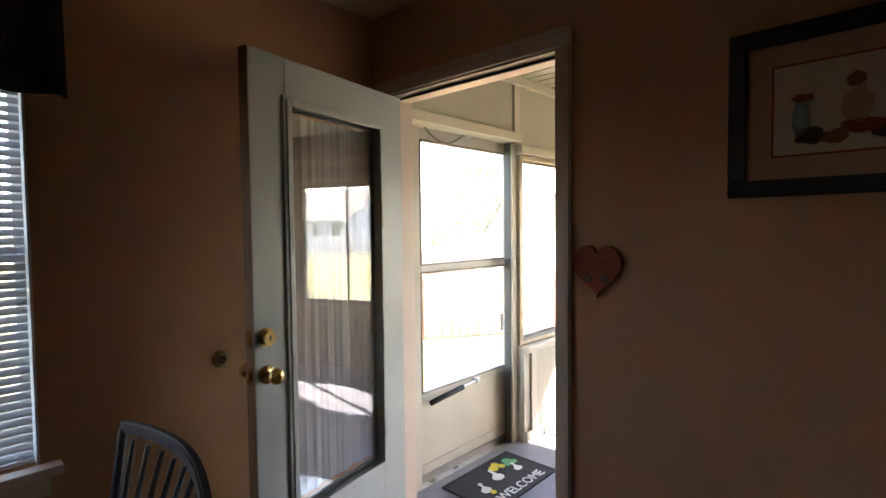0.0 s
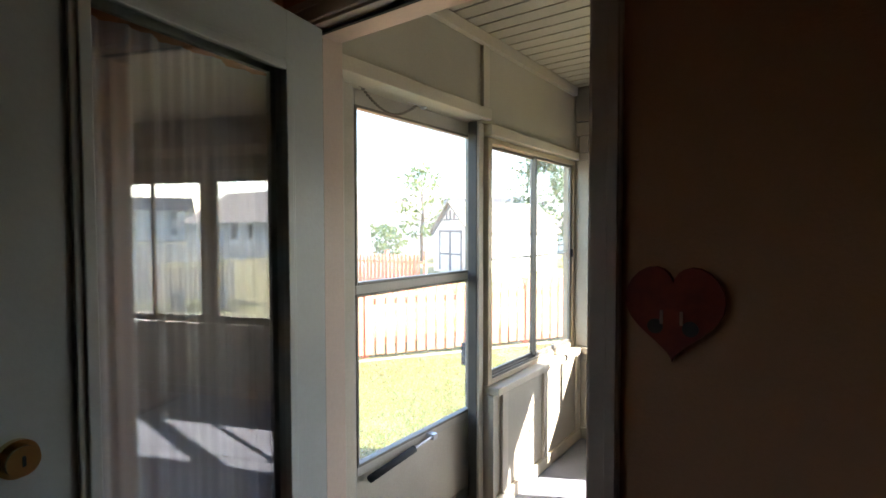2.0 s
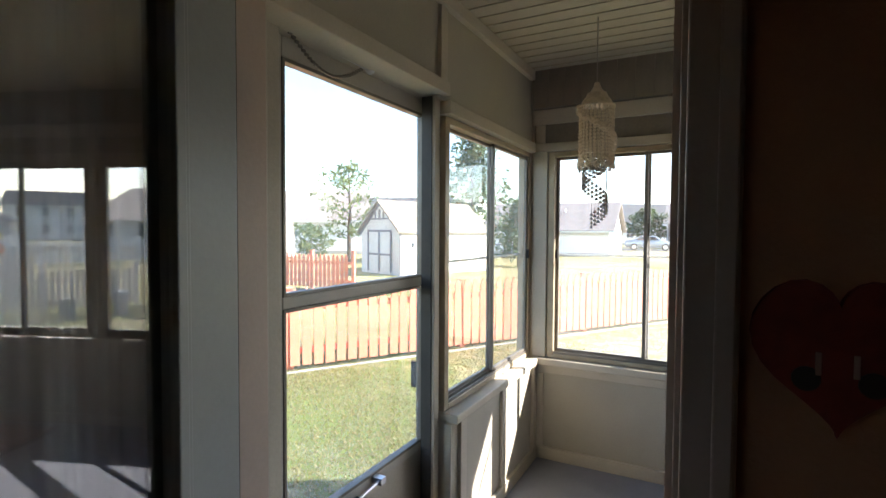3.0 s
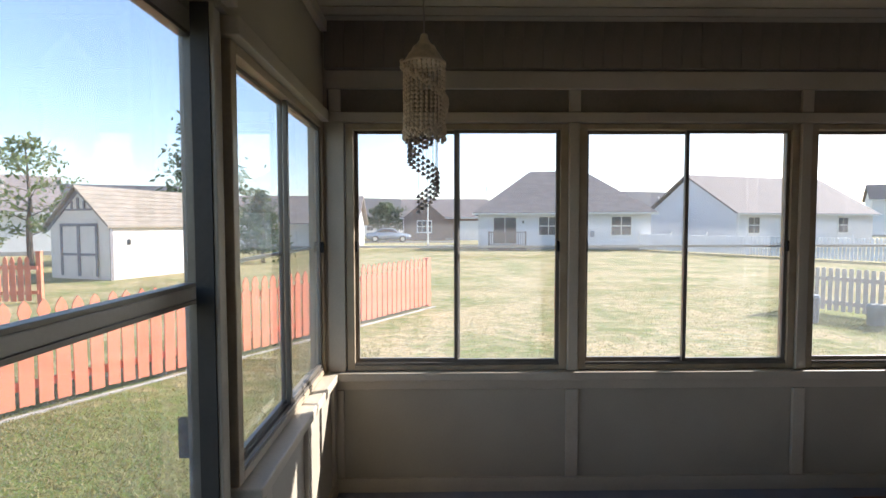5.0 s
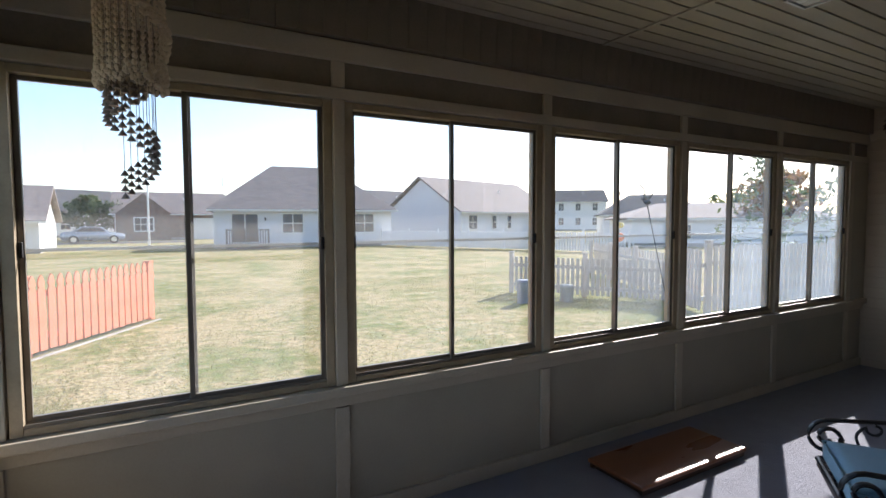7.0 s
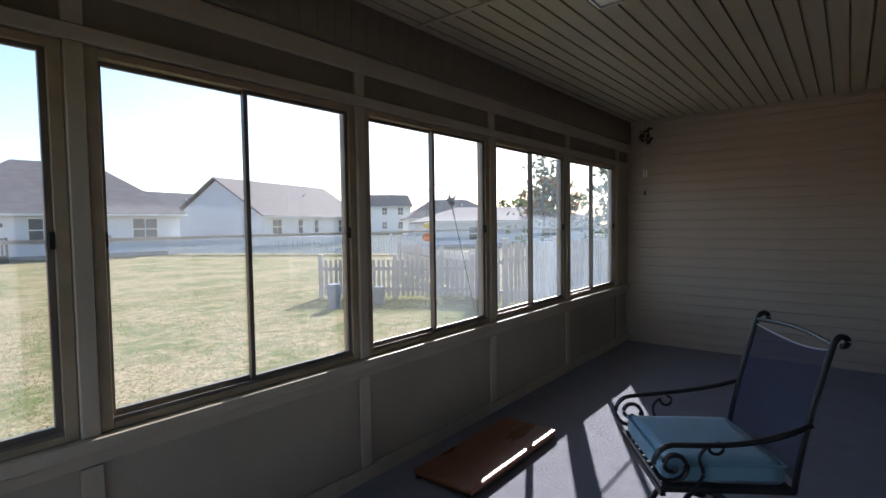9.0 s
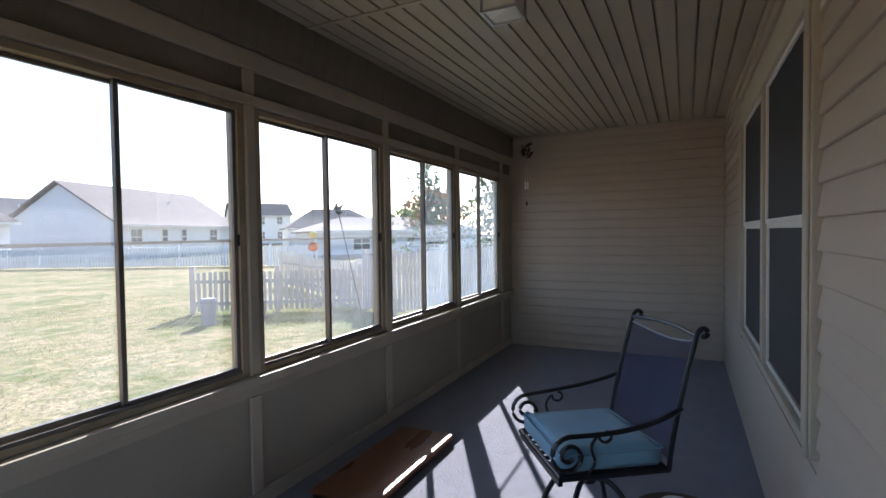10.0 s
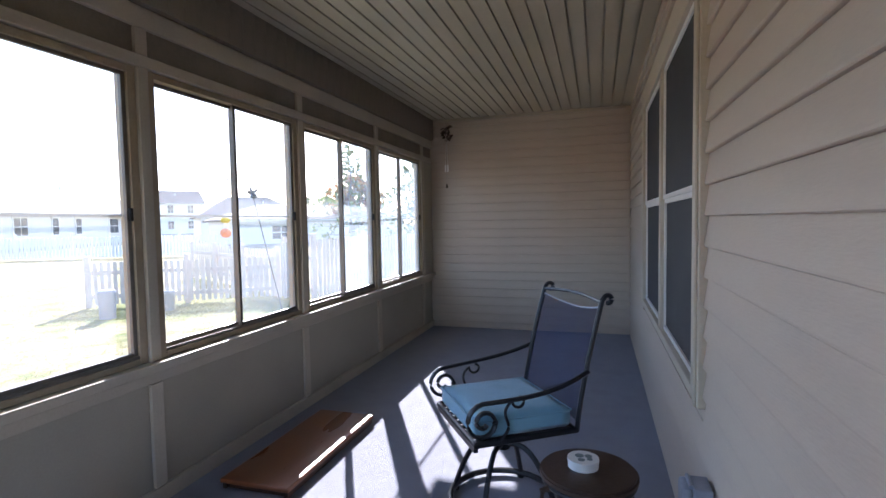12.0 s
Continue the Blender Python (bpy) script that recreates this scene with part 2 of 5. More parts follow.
M_SHINGLE_TAN = paint("tan_shingle", (0.31, 0.26, 0.205), 0.9, 0.15, 3, 30, 0.4, stretch=(1, 1, 4))
M_SHINGLE_D = paint("dark_shingle", (0.11, 0.105, 0.11), 0.9, 0.15, 2, 30, 0.4)
M_HOUSE = paint("pale_grey_house_siding", (0.74, 0.74, 0.76), 0.7, 0.05, 1, 8, 0.05, stretch=(1, 1, 10))
M_HOUSEW = paint("white_house_siding", (0.80, 0.79, 0.78), 0.7, 0.04, 1, 8, 0.05, stretch=(1, 1, 10))
M_BRICK = paint("brown_brick_front", (0.28, 0.20, 0.16), 0.9, 0.15, 3, 30, 0.3)
M_SHED = paint("beige_shed_boards", (0.72, 0.66, 0.59), 0.7, 0.08, 3, 30, 0.1, stretch=(6, 6, 0.6))
M_SHEDTRIM = paint("grey_brown_shed_trim", (0.22, 0.20, 0.21), 0.7, 0.1)
M_DARKWOOD = paint("dark_deck_wood", (0.10, 0.09, 0.085), 0.8, 0.15)
M_BARK = paint("bark", (0.12, 0.09, 0.065), 0.95, 0.25, 8, 40, 0.6, stretch=(3, 3, 0.6))
M_LEAF = leaf("broadleaf_green", (0.10, 0.14, 0.04), (0.19, 0.22, 0.08))
M_PINE = leaf("pine_green", (0.065, 0.105, 0.045), (0.13, 0.16, 0.075))
M_AUTUMN = leaf("rust_autumn_leaves", (0.30, 0.13, 0.06), (0.25, 0.18, 0.07))
M_GRASS = leaf("grass_blades", (0.17, 0.18, 0.05), (0.44, 0.38, 0.19))
M_SHELL = paint("cream_shell", (0.66, 0.55, 0.40), 0.35, 0.15, 30, 90, 0.1, spread=0.2)
M_SHELL_D = paint("dark_shell", (0.38, 0.33, 0.29), 0.4, 0.15, 30, 90, 0.1)
M_STRING = paint("nylon_string", (0.35, 0.32, 0.28), 0.6, 0.1)
M_RED = paint("dark_red_heart_paint", (0.26, 0.045, 0.022), 0.85, 0.15, 14, 60, 0.1)
M_FRAME = paint("black_green_picture_frame", (0.022, 0.022, 0.020), 0.45, 0.15, 10, 60, 0.1)
M_MAT = paint("pinkish_picture_mat", (0.42, 0.24, 0.17), 0.8, 0.05, 5, 120, 0.05)
M_PRINT = paint("pale_print_paper", (0.52, 0.42, 0.34), 0.7, 0.08, 8, 80, 0.02)
M_DOORMAT = paint("charcoal_rubber_mat", (0.03, 0.032, 0.036), 0.9, 0.15, 20, 240, 0.5)
M_MATWHITE = paint("white_mat_print", (0.70, 0.70, 0.68), 0.9, 0.08, 20, 200, 0.3)
M_YELLOW = paint("yellow_print", (0.75, 0.58, 0.06), 0.8, 0.1)
M_GREENP = paint("green_print", (0.12, 0.40, 0.20), 0.8, 0.1)
M_ORANGEP = paint("orange_print", (0.80, 0.20, 0.04), 0.8, 0.1)
M_SLAT = paint("white_blind_slat", (0.50, 0.50, 0.54), 0.5, 0.03)
M_VALANCE = paint("dark_brown_valance_cloth", (0.018, 0.012, 0.010), 0.95, 0.2, 12, 200, 0.5)
M_GREYBOX = paint("grey_outlet_box", (0.30, 0.32, 0.37), 0.45, 0.06)
M_BIN = paint("grey_green_bin", (0.22, 0.26, 0.26), 0.6, 0.1)
M_FROST = paint("frosted_lamp_glass", (0.75, 0.74, 0.68), 0.25, 0.05)
M_CAR = paint("silver_blue_car_paint", (0.45, 0.50, 0.55), 0.25, 0.05, metal=0.3)


# ---- mesh helpers ----
def mesh_of(bm, name, material, smooth=False):
    me = bpy.data.meshes.new(name)
    bm.to_mesh(me)
    bm.free()
    for m in material if isinstance(material, (list, tuple)) else [material]:
        me.materials.append(m)
    if smooth:
        for p in me.polygons:
            p.use_smooth = True
    return me


def part(name, bm, material, parent=None, label="", smooth=False, kind=""):
    ob = new(name, mesh_of(bm, name, material, smooth))
    ob.parent = parent
    return tagged(ob, label=label, kind=kind)


def thing(name, bm, material, label, category, group="", kind="", smooth=False):
    return tagged(part(name, bm, material, None, "", smooth), label, category, group, kind)


def empty(name, label, category, group="", kind="", at=(0, 0, 0), turn=0):
    ob = new(name)
    ob.matrix_basis = pose(*at, 0, 0, turn)
    return tagged(ob, label, category, group, kind)


def box(bm, x0, x1, y0, y1, z0, z1, bevel=0.0, m=None):
    r = bmesh.ops.create_cube(bm, size=1)
    t = Matrix.Translation(((x0 + x1) / 2, (y0 + y1) / 2, (z0 + z1) / 2)) @ Matrix.Diagonal((abs(x1 - x0), abs(y1 - y0), abs(z1 - z0), 1))
    bmesh.ops.transform(bm, matrix=(m or Matrix()) @ t, verts=r["verts"])
    if bevel:
        es = list({e for v in r["verts"] for e in v.link_edges})
        bmesh.ops.bevel(bm, geom=es, offset=bevel, segments=2, affect="EDGES", profile=0.5)
    return bm


def boxes(*rows, bevel=0.0):
    bm = bmesh.new()
    for r in rows:
        box(bm, *r, bevel=bevel)
    return bm


def rod(bm, a, b, r0, r1=None, seg=10):
    a, b = Vector(a), Vector(b)
    d = b - a
    m = Matrix.Translation((a + b) / 2) @ d.to_track_quat("Z", "Y").to_matrix().to_4x4()
    bmesh.ops.create_cone(bm, cap_ends=True, segments=seg, radius1=r0, radius2=r0 if r1 is None else r1, depth=d.length, matrix=m)
    return bm


def disc(bm, c, r, h, axis="Z", seg=32, r2=None):
    rot = {"Z": Matrix(), "X": Matrix.Rotation(radians(90), 4, "Y"), "Y": Matrix.Rotation(radians(90), 4, "X")}[axis]
    bmesh.ops.create_cone(bm, cap_ends=True, segments=seg, radius1=r, radius2=r if r2 is None else r2, depth=h, matrix=Matrix.Translation(c) @ rot)
    return bm


def ball(bm, c, r, scale=(1, 1, 1), u=14, v=10):
    bmesh.ops.create_uvsphere(bm, u_segments=u, v_segments=v, radius=r, matrix=Matrix.Translation(c) @ Matrix.Diagonal((*scale, 1)))
    return bm


def tube(bm, pts, r, seg=8, flat=1.0):
    """A bar bent along points."""
    pts = [Vector(p) for p in pts]
    rings, up = [], Vector((0, 0, 1))
    for i, p in enumerate(pts):
        d = (pts[min(i + 1, len(pts) - 1)] - pts[max(i - 1, 0)]).normalized()
        s = d.cross(up)
        if s.length < 0.05:
            s = d.cross(Vector((1, 0, 0)))
        s.normalize()
        n = s.cross(d)
        rings.append([bm.verts.new(p + r * (flat * math.cos(a) * s + math.sin(a) * n)) for a in (2 * math.pi * k / seg for k in range(seg))])
    for a, b in zip(rings, rings[1:]):
        for k in range(seg):
            bm.faces.new((a[k], a[(k + 1) % seg], b[(k + 1) % seg], b[k]))
    bm.faces.new(rings[0]), bm.faces.new(rings[-1][::-1])
    return bm


def prism(bm, outline, lift, m=None):
    """A flat outline in x, z pushed along y by lift."""
    m = m or Matrix()
    a = [bm.verts.new(m @ Vector((x, 0, z))) for x, z in outline]
    b = [bm.verts.new(m @ Vector((x, lift, z))) for x, z in outline]
    bm.faces.new(a), bm.faces.new(b[::-1])
    for i in range(len(a)):
        j = (i + 1) % len(a)
        bm.faces.new((a[i], b[i], b[j], a[j]))
    bmesh.ops.recalc_face_normals(bm, faces=bm.faces)
    return bm


# ---- the plan, in metres ----
F, C = -0.025, 2.400            # sun porch floor and ceiling
WEST, NORTH, SOUTH, EAST = -1.56, 3.96, 1.75, 4.87   # inner faces of the porch
KN, KW, KC = 1.597, -1.60, 2.43    # kitchen: north face, west face, ceiling
DX0, DX1, DZ = -1.485, -0.602, 2.04   # the doorway
WN0, PITCH, WW, WZ0, WZ1 = -1.425, 1.206, 1.068, 0.653, 1.873   # north windows
G = -0.25                        # lawn


# ---- structure: kitchen ----
def structure(name, bm, material, label, category="wall"):
    return thing(name, bm, material, label, category, kind="structure")


structure("floor_kitchen", boxes((KW - 0.15, 3.2, -3.0, 1.735, -0.2, 0.0)), M_KFLOOR, "dark brown kitchen floor indoors", "floor")
structure("ceiling_kitchen", boxes((KW - 0.15, 3.2, -3.0, 1.735, KC, KC + 0.12)), M_KCEIL, "dim painted kitchen ceiling", "ceiling")
structure("wall_kitchen_north", boxes((KW, DX0 - 0.035, KN, 1.735, 0, KC), (DX1 + 0.035, 3.2, KN, 1.735, 0, KC), (DX0 - 0.035, DX1 + 0.035, KN, 1.735, DZ + 0.035, KC)), M_TAN, "tan painted kitchen wall with a doorway")
KWY0, KWY1, KWZ0, KWZ1 = -0.75, 0.265, 0.715, 2.0
structure("wall_kitchen_west", boxes((KW - 0.15, KW, -3.0, KWY0, 0, KC), (KW - 0.15, KW, KWY1, 1.735, 0, KC), (KW - 0.15, KW, KWY0, KWY1, 0, KWZ0), (KW - 0.15, KW, KWY0, KWY1, KWZ1, KC)), M_TAN, "tan painted kitchen wall with a window")
structure("wall_kitchen_east", boxes((3.2, 3.35, -3.0, 1.735, 0, KC)), M_TAN, "tan painted kitchen wall")
structure("wall_kitchen_south", boxes((KW - 0.15, 3.35, -3.15, -3.0, 0, KC)), M_TAN, "tan painted kitchen wall")

jamb = empty("door_frame", "cream painted door frame with casing around the porch doorway", "door frame", kind="structure")
JD0, JD1 = KN - 0.004, 1.742
part("jamb", boxes((DX0 - 0.033, DX0, JD0, JD1, 0.0, DZ), bevel=0.002), M_CASING, jamb)
part("jamb", boxes((DX1, DX1 + 0.033, JD0, JD1, 0.0, DZ), bevel=0.002), M_CASING, jamb)
part("head", boxes((DX0 - 0.033, DX1 + 0.033, JD0, JD1, DZ, DZ + 0.033), bevel=0.002), M_CASING, jamb)
part("stop", boxes((DX0, DX0 + 0.012, KN + 0.045, 1.70, 0.02, DZ - 0.012), (DX1 - 0.012, DX1, KN + 0.045, 1.70, 0.02, DZ - 0.012), (DX0, DX1, KN + 0.045, 1.70, DZ - 0.012, DZ)), M_CASING, jamb)
for x0, x1 in ((DX0 - 0.078, DX0 - 0.008), (DX1 + 0.008, DX1 + 0.070)):
    bm = boxes((x0, x1, KN - 0.018, KN - 0.005, 0, DZ + 0.005), bevel=0.003)
    box(bm, x0 + (0.035 if x0 > -1 else 0.004), x1 - (0.004 if x0 > -1 else 0.045), KN - 0.026, KN - 0.018, 0, DZ + 0.005, bevel=0.003)
    part("casing", bm, M_CASING, jamb)
bm = boxes((DX0 - 0.078, DX1 + 0.070, KN - 0.018, KN - 0.005, DZ + 0.008, DZ + 0.070), bevel=0.003)
box(bm, DX0 - 0.078, DX1 + 0.070, KN - 0.026, KN - 0.018, DZ + 0.045, DZ + 0.068, bevel=0.003)
part("casing", bm, M_CASING, jamb)
part("threshold", boxes((DX0, DX1, KN - 0.02, 1.80, -0.02, 0.022), bevel=0.006), M_CHROME, jamb, "worn metal threshold")
part("weather_strip", boxes((DX0 + 0.012, DX0 + 0.02, KN + 0.035, KN + 0.045, 0.02, DZ - 0.02), (DX0, DX1, KN + 0.033, KN + 0.044, DZ - 0.012, DZ - 0.004)), M_BLACK, jamb)


# ---- structure: sun porch ----
structure("floor_porch", boxes((WEST - 0.06, EAST, 1.7425, NORTH + 0.09, F - 0.2, F)), M_CARPET, "grey blue outdoor carpet on the porch floor", "floor")


def soffit(bm, x0, x1, y0, y1, z, step=0.1):
    """Grooved boards running along x, seen from below."""
    n = int(round((y1 - y0) / step))
    s = (y1 - y0) / n
    for i in range(n):
        a, b = y0 + i * s, y0 + (i + 1) * s
        box(bm, x0, x1, a + 0.013, b, z, z + 0.018)
    box(bm, x0, x1, y0, y1, z + 0.0215, z + 0.09)


bm = bmesh.new()
soffit(bm, WEST - 0.1, EAST + 0.1, SOUTH - 0.01, NORTH + 0.1, C)
structure("ceiling_porch", bm, M_SOFFIT, "beige grooved vinyl soffit boards on the porch ceiling", "ceiling")
structure("roof_porch", boxes((WEST - 0.45, EAST + 0.45, -3.4, NORTH + 0.99, 2.505, 2.60)), M_SHINGLE, "shingled roof over porch and kitchen", "roof")

# house wall behind the siding
SWX0, SWX1, SWZ0, SWZ1 = 1.09, 3.06, 0.635, 1.985
structure("wall_porch_south", boxes((DX1 + 0.033, SWX0, 1.7355, 1.742, F, C), (SWX1, EAST, 1.7355, 1.742, F, C), (SWX0, SWX1, 1.7355, 1.742, F, SWZ0), (SWX0, SWX1, 1.7355, 1.742, SWZ1, C), (KW - 0.1, DX0 - 0.033, 1.7355, 1.742, F, C), (DX0 - 0.033, DX1 + 0.033, 1.7355, 1.742, DZ + 0.035, C)), M_SIDING, "house wall under beige siding")
structure("wall_porch_east", boxes((EAST, EAST + 0.15, 1.60, NORTH + 0.10, F - 0.2, C + 0.02)), M_SIDING, "end wall of the porch under beige siding")


def siding_board(length, h=0.113):
    """One vinyl board: two sloping faces with a lip, lying along x, its back on y = 0 and its face towards +y."""
    bm = bmesh.new()
    prof = [(0.0, 0.0), (0.013, 0.0), (0.017, 0.003), (0.017, 0.008), (0.004, h - 0.001), (0.0, h - 0.001)]
    rows = [[bm.verts.new((x, y, z)) for y, z in prof] for x in (0, length)]
    for i in range(len(prof)):
        j = (i + 1) % len(prof)
        bm.faces.new((rows[0][i], rows[0][j], rows[1][j], rows[1][i]))
    bm.faces.new(rows[0][::-1]), bm.faces.new(rows[1])
    bmesh.ops.recalc_face_normals(bm, faces=bm.faces)
    return bm


# ---- north wall: posts, panels, rails ----
north = empty("wall_porch_north", "cream painted porch wall of posts, rails and low panels under a window row", "wall", kind="structure")
NX0, NX1 = WEST, EAST
NB = NORTH + 0.09
part("panel", boxes((NX0, NX1, NORTH + 0.022, NORTH + 0.05, F, WZ0 - 0.075)), M_PANEL, north)
part("outer_cladding", boxes((NX0 - 0.1, NX1 + 0.1, NORTH + 0.06, NB, F - 0.2, WZ0 - 0.08)), M_SIDING, north)
part("baseboard", boxes((NX0, NX1, NORTH + 0.0, NORTH + 0.021, F, F + 0.075), bevel=0.004), M_CREAM, north)
part("sill_rail", boxes((NX0, NX1, NORTH - 0.030, NB + 0.02, WZ0 - 0.075, WZ0 - 0.032), bevel=0.005), M_CREAM, north)
part("apron", boxes((NX0, NX1, NORTH + 0.006, NORTH + 0.021, WZ0 - 0.13, WZ0 - 0.076), bevel=0.003), M_CREAM, north)
part("head_rail", boxes((NX0, NX1, NORTH - 0.004, NB, WZ1 + 0.035, WZ1 + 0.085), bevel=0.004), M_CREAM, north)
# panel and fascia take the darkened beige, for the shade below the ceiling
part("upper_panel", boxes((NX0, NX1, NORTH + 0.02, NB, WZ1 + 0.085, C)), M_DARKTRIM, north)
part("frieze_rail", boxes((NX0, NX1, NORTH - 0.006, NORTH + 0.0195, 2.075, 2.165), bevel=0.004), M_CREAM, north)
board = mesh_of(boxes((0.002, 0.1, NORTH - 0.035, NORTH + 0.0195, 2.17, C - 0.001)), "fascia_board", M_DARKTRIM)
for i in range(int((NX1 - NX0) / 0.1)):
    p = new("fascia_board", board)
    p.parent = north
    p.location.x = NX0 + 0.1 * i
edges = [WN0 + PITCH * i for i in range(5)]
posts = [(NX0, WN0 - 0.045)] + [(edges[i] + WW + 0.042, edges[i + 1] - 0.042) for i in range(4)] + [(edges[4] + WW + 0.042, edges[4] + WW + 0.12)]
for a, b in posts:
    part("post", boxes((a, b, NORTH - 0.002, NB - 0.002, WZ0 - 0.031, WZ1 + 0.034), bevel=0.004), M_CREAM, north)
    c = (a + b) / 2
    part("batten", boxes((c - 0.032, c + 0.032, NORTH + 0.002, NORTH + 0.0195, F + 0.077, WZ0 - 0.132), bevel=0.003), M_CREAM, north)
    part("batten", boxes((c - 0.03, c + 0.03, NORTH + 0.0, NORTH + 0.0195, WZ1 + 0.087, 2.073), bevel=0.003), M_CREAM, north)
part("end_panel", boxes((edges[4] + WW + 0.122, NX1, NORTH + 0.004, NB - 0.004, WZ0 - 0.031, WZ1 + 0.034)), M_PANEL, north)


def slider_window(w, h, panes=None):
    """A two-sash sliding window, its lower left glass corner at the origin, the room at -y."""
    win = empty("window", "bronze metal sliding window with two glass sashes and a thin bar", "window", "porch windows", "structure")
    d0, d1 = 0.012, 0.085
    e = 0.040
    bm = boxes((-e, 0.0, d0, d1, -0.03, h + 0.03), (w, w + e, d0, d1, -0.03, h + 0.03), (0, w, d0, d1, h, h + 0.03), (0, w, d0, d1, -0.03, -0.004), bevel=0.003)
    fr = part("frame", bm, M_ALU, win)
    part("track", boxes((0, w, d0 + 0.004, d0 + 0.010, -0.004, 0.010), (0, w, d0 + 0.032, d0 + 0.038, -0.004, 0.010)), M_GREY_ALU, fr)
    for i, (a, b, y) in enumerate(((0.0, w / 2 + 0.016, 0.050), (w / 2 - 0.016, w, 0.024))):
        s = 0.020
        bm = boxes((a, a + s, y, y + 0.018, 0.008, h), (b - s, b, y, y + 0.018, 0.008, h), (a + s, b - s, y, y + 0.018, 0.008, 0.026), (a + s, b - s, y, y + 0.018, h - 0.016, h), bevel=0.002)
        sash = part("sash", bm, M_GREY_ALU, win)
        g = part("pane", boxes((a + s, b - s, y + 0.008, y + 0.010, 0.026, h - 0.016)), panes[i] if panes else M_GLASS, sash)
        g.visible_shadow = False
        part("latch", boxes(((a + 0.002, a + 0.016, y - 0.016, y, h * 0.485, h * 0.53) if i == 0 else (b - 0.016, b - 0.002, y - 0.016, y, h * 0.485, h * 0.53)), bevel=0.003), M_BLACK, sash, "black window latch")
    part("screen_bar", boxes((0, w, 0.074, 0.082, h * 0.5, h * 0.5 + 0.012)), M_WHITE, win, "thin white screen bar")
    return win


w0 = slider_window(WW, WZ1 - WZ0)
w0.matrix_basis = pose(edges[0], NORTH, WZ0)
copy_thing(w0, pose(edges[1], NORTH, WZ0))
# painted glare grows pane by pane towards the sun
for e_, panes in zip(edges[2:], ((M_GLASS, M_GLASS_HAZY), (M_GLASS_HAZY, M_GLASS_GLARE), (M_GLASS_VEILED, M_GLASS_VEILED))):
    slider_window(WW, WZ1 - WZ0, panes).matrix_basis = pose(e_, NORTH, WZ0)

# ---- west wall ----
west = empty("wall_porch_west", "cream painted porch wall with posts and panels beside the storm door", "wall", kind="structure")
XB = WEST - 0.09
SY0, SY1 = 1.815, 2.715          # storm door opening
LOWX = -1.535                    # face of the low panel, under a deep ledge
WY0, WY1 = 2.842, 3.925          # west window glass
part("jamb", boxes((XB, WEST, 1.765, SY0, F, 1.965), bevel=0.003), M_CREAM, west)
part("post", boxes((XB, -1.592, 2.744, 2.790, F, 1.979), bevel=0.004), M_CREAM, west)
# thin dark edge, widened into a sheet that shades the post's south face
part("reveal", boxes((XB - 0.004, -1.604, 2.739, 2.7435, F, 1.975), bevel=0.001), M_REVEAL, west, "dark brown door reveal strip, widened to hold the post's shade")
part("corner_post", boxes((XB, WEST + 0.004, WY1 + 0.042, NORTH + 0.085, F, C), bevel=0.004), M_CREAM, west)
part("head_rail", boxes((XB, WEST + 0.016, 1.765, SY1 + 0.076, 1.980, 2.035), bevel=0.004), M_CREAM, west)
part("head_rail", boxes((XB, WEST + 0.016, SY1 + 0.077, WY1 + 0.041, WZ1 + 0.035, WZ1 + 0.09), bevel=0.004), M_CREAM, west)
part("upper_panel", boxes((XB, WEST - 0.014, 1.765, SY1 + 0.03, 2.036, C)), M_PANEL, west)
part("upper_panel", boxes((XB, WEST - 0.014, SY1 + 0.031, WY1 + 0.041, WZ1 + 0.091, C)), M_PANEL, west)
part("batten", boxes((WEST - 0.013, WEST + 0.006, SY1 + 0.012, SY1 + 0.07, 2.037, C - 0.06), bevel=0.003), M_CREAM, west)
part("crown_strip", boxes((WEST - 0.013, WEST + 0.02, 1.765, NORTH - 0.04, C - 0.058, C - 0.002), bevel=0.004), M_CREAM, west)
part("low_panel", boxes((-1.568, LOWX, 2.802, 3.957, F, WZ0 - 0.076)), M_PANEL, west)
part("outer_cladding", boxes((XB, -1.572, 2.802, WY1 + 0.041, F - 0.2, WZ0 - 0.076)), M_SIDING, west)
part("sill_rail", boxes((XB - 0.02, LOWX + 0.028, 2.802, 3.928, WZ0 - 0.075, WZ0 - 0.034), bevel=0.006), M_CREAM, west)
part("batten", boxes((LOWX + 0.001, LOWX + 0.018, 3.36, 3.42, F + 0.077, WZ0 - 0.077), bevel=0.003), M_CREAM, west)
part("batten", boxes((LOWX + 0.001, LOWX + 0.018, 2.86, 2.92, F + 0.077, WZ0 - 0.077), bevel=0.003), M_CREAM, west)
part("batten", boxes((LOWX + 0.001, LOWX + 0.018, 3.88, 3.94, F + 0.077, WZ0 - 0.077), bevel=0.003), M_CREAM, west)
part("end_board", boxes((-1.568, LOWX + 0.002, 2.7905, 2.8015, F, WZ0 - 0.077), bevel=0.002), M_CREAM, west)
part("baseboard", boxes((LOWX + 0.001, LOWX + 0.020, 2.802, 3.957, F, F + 0.075), bevel=0.004), M_CREAM, west)
slider_window(WY1 - WY0, WZ1 - WZ0).matrix_basis = pose(WEST, WY0, WZ0, 0, 0, 90)


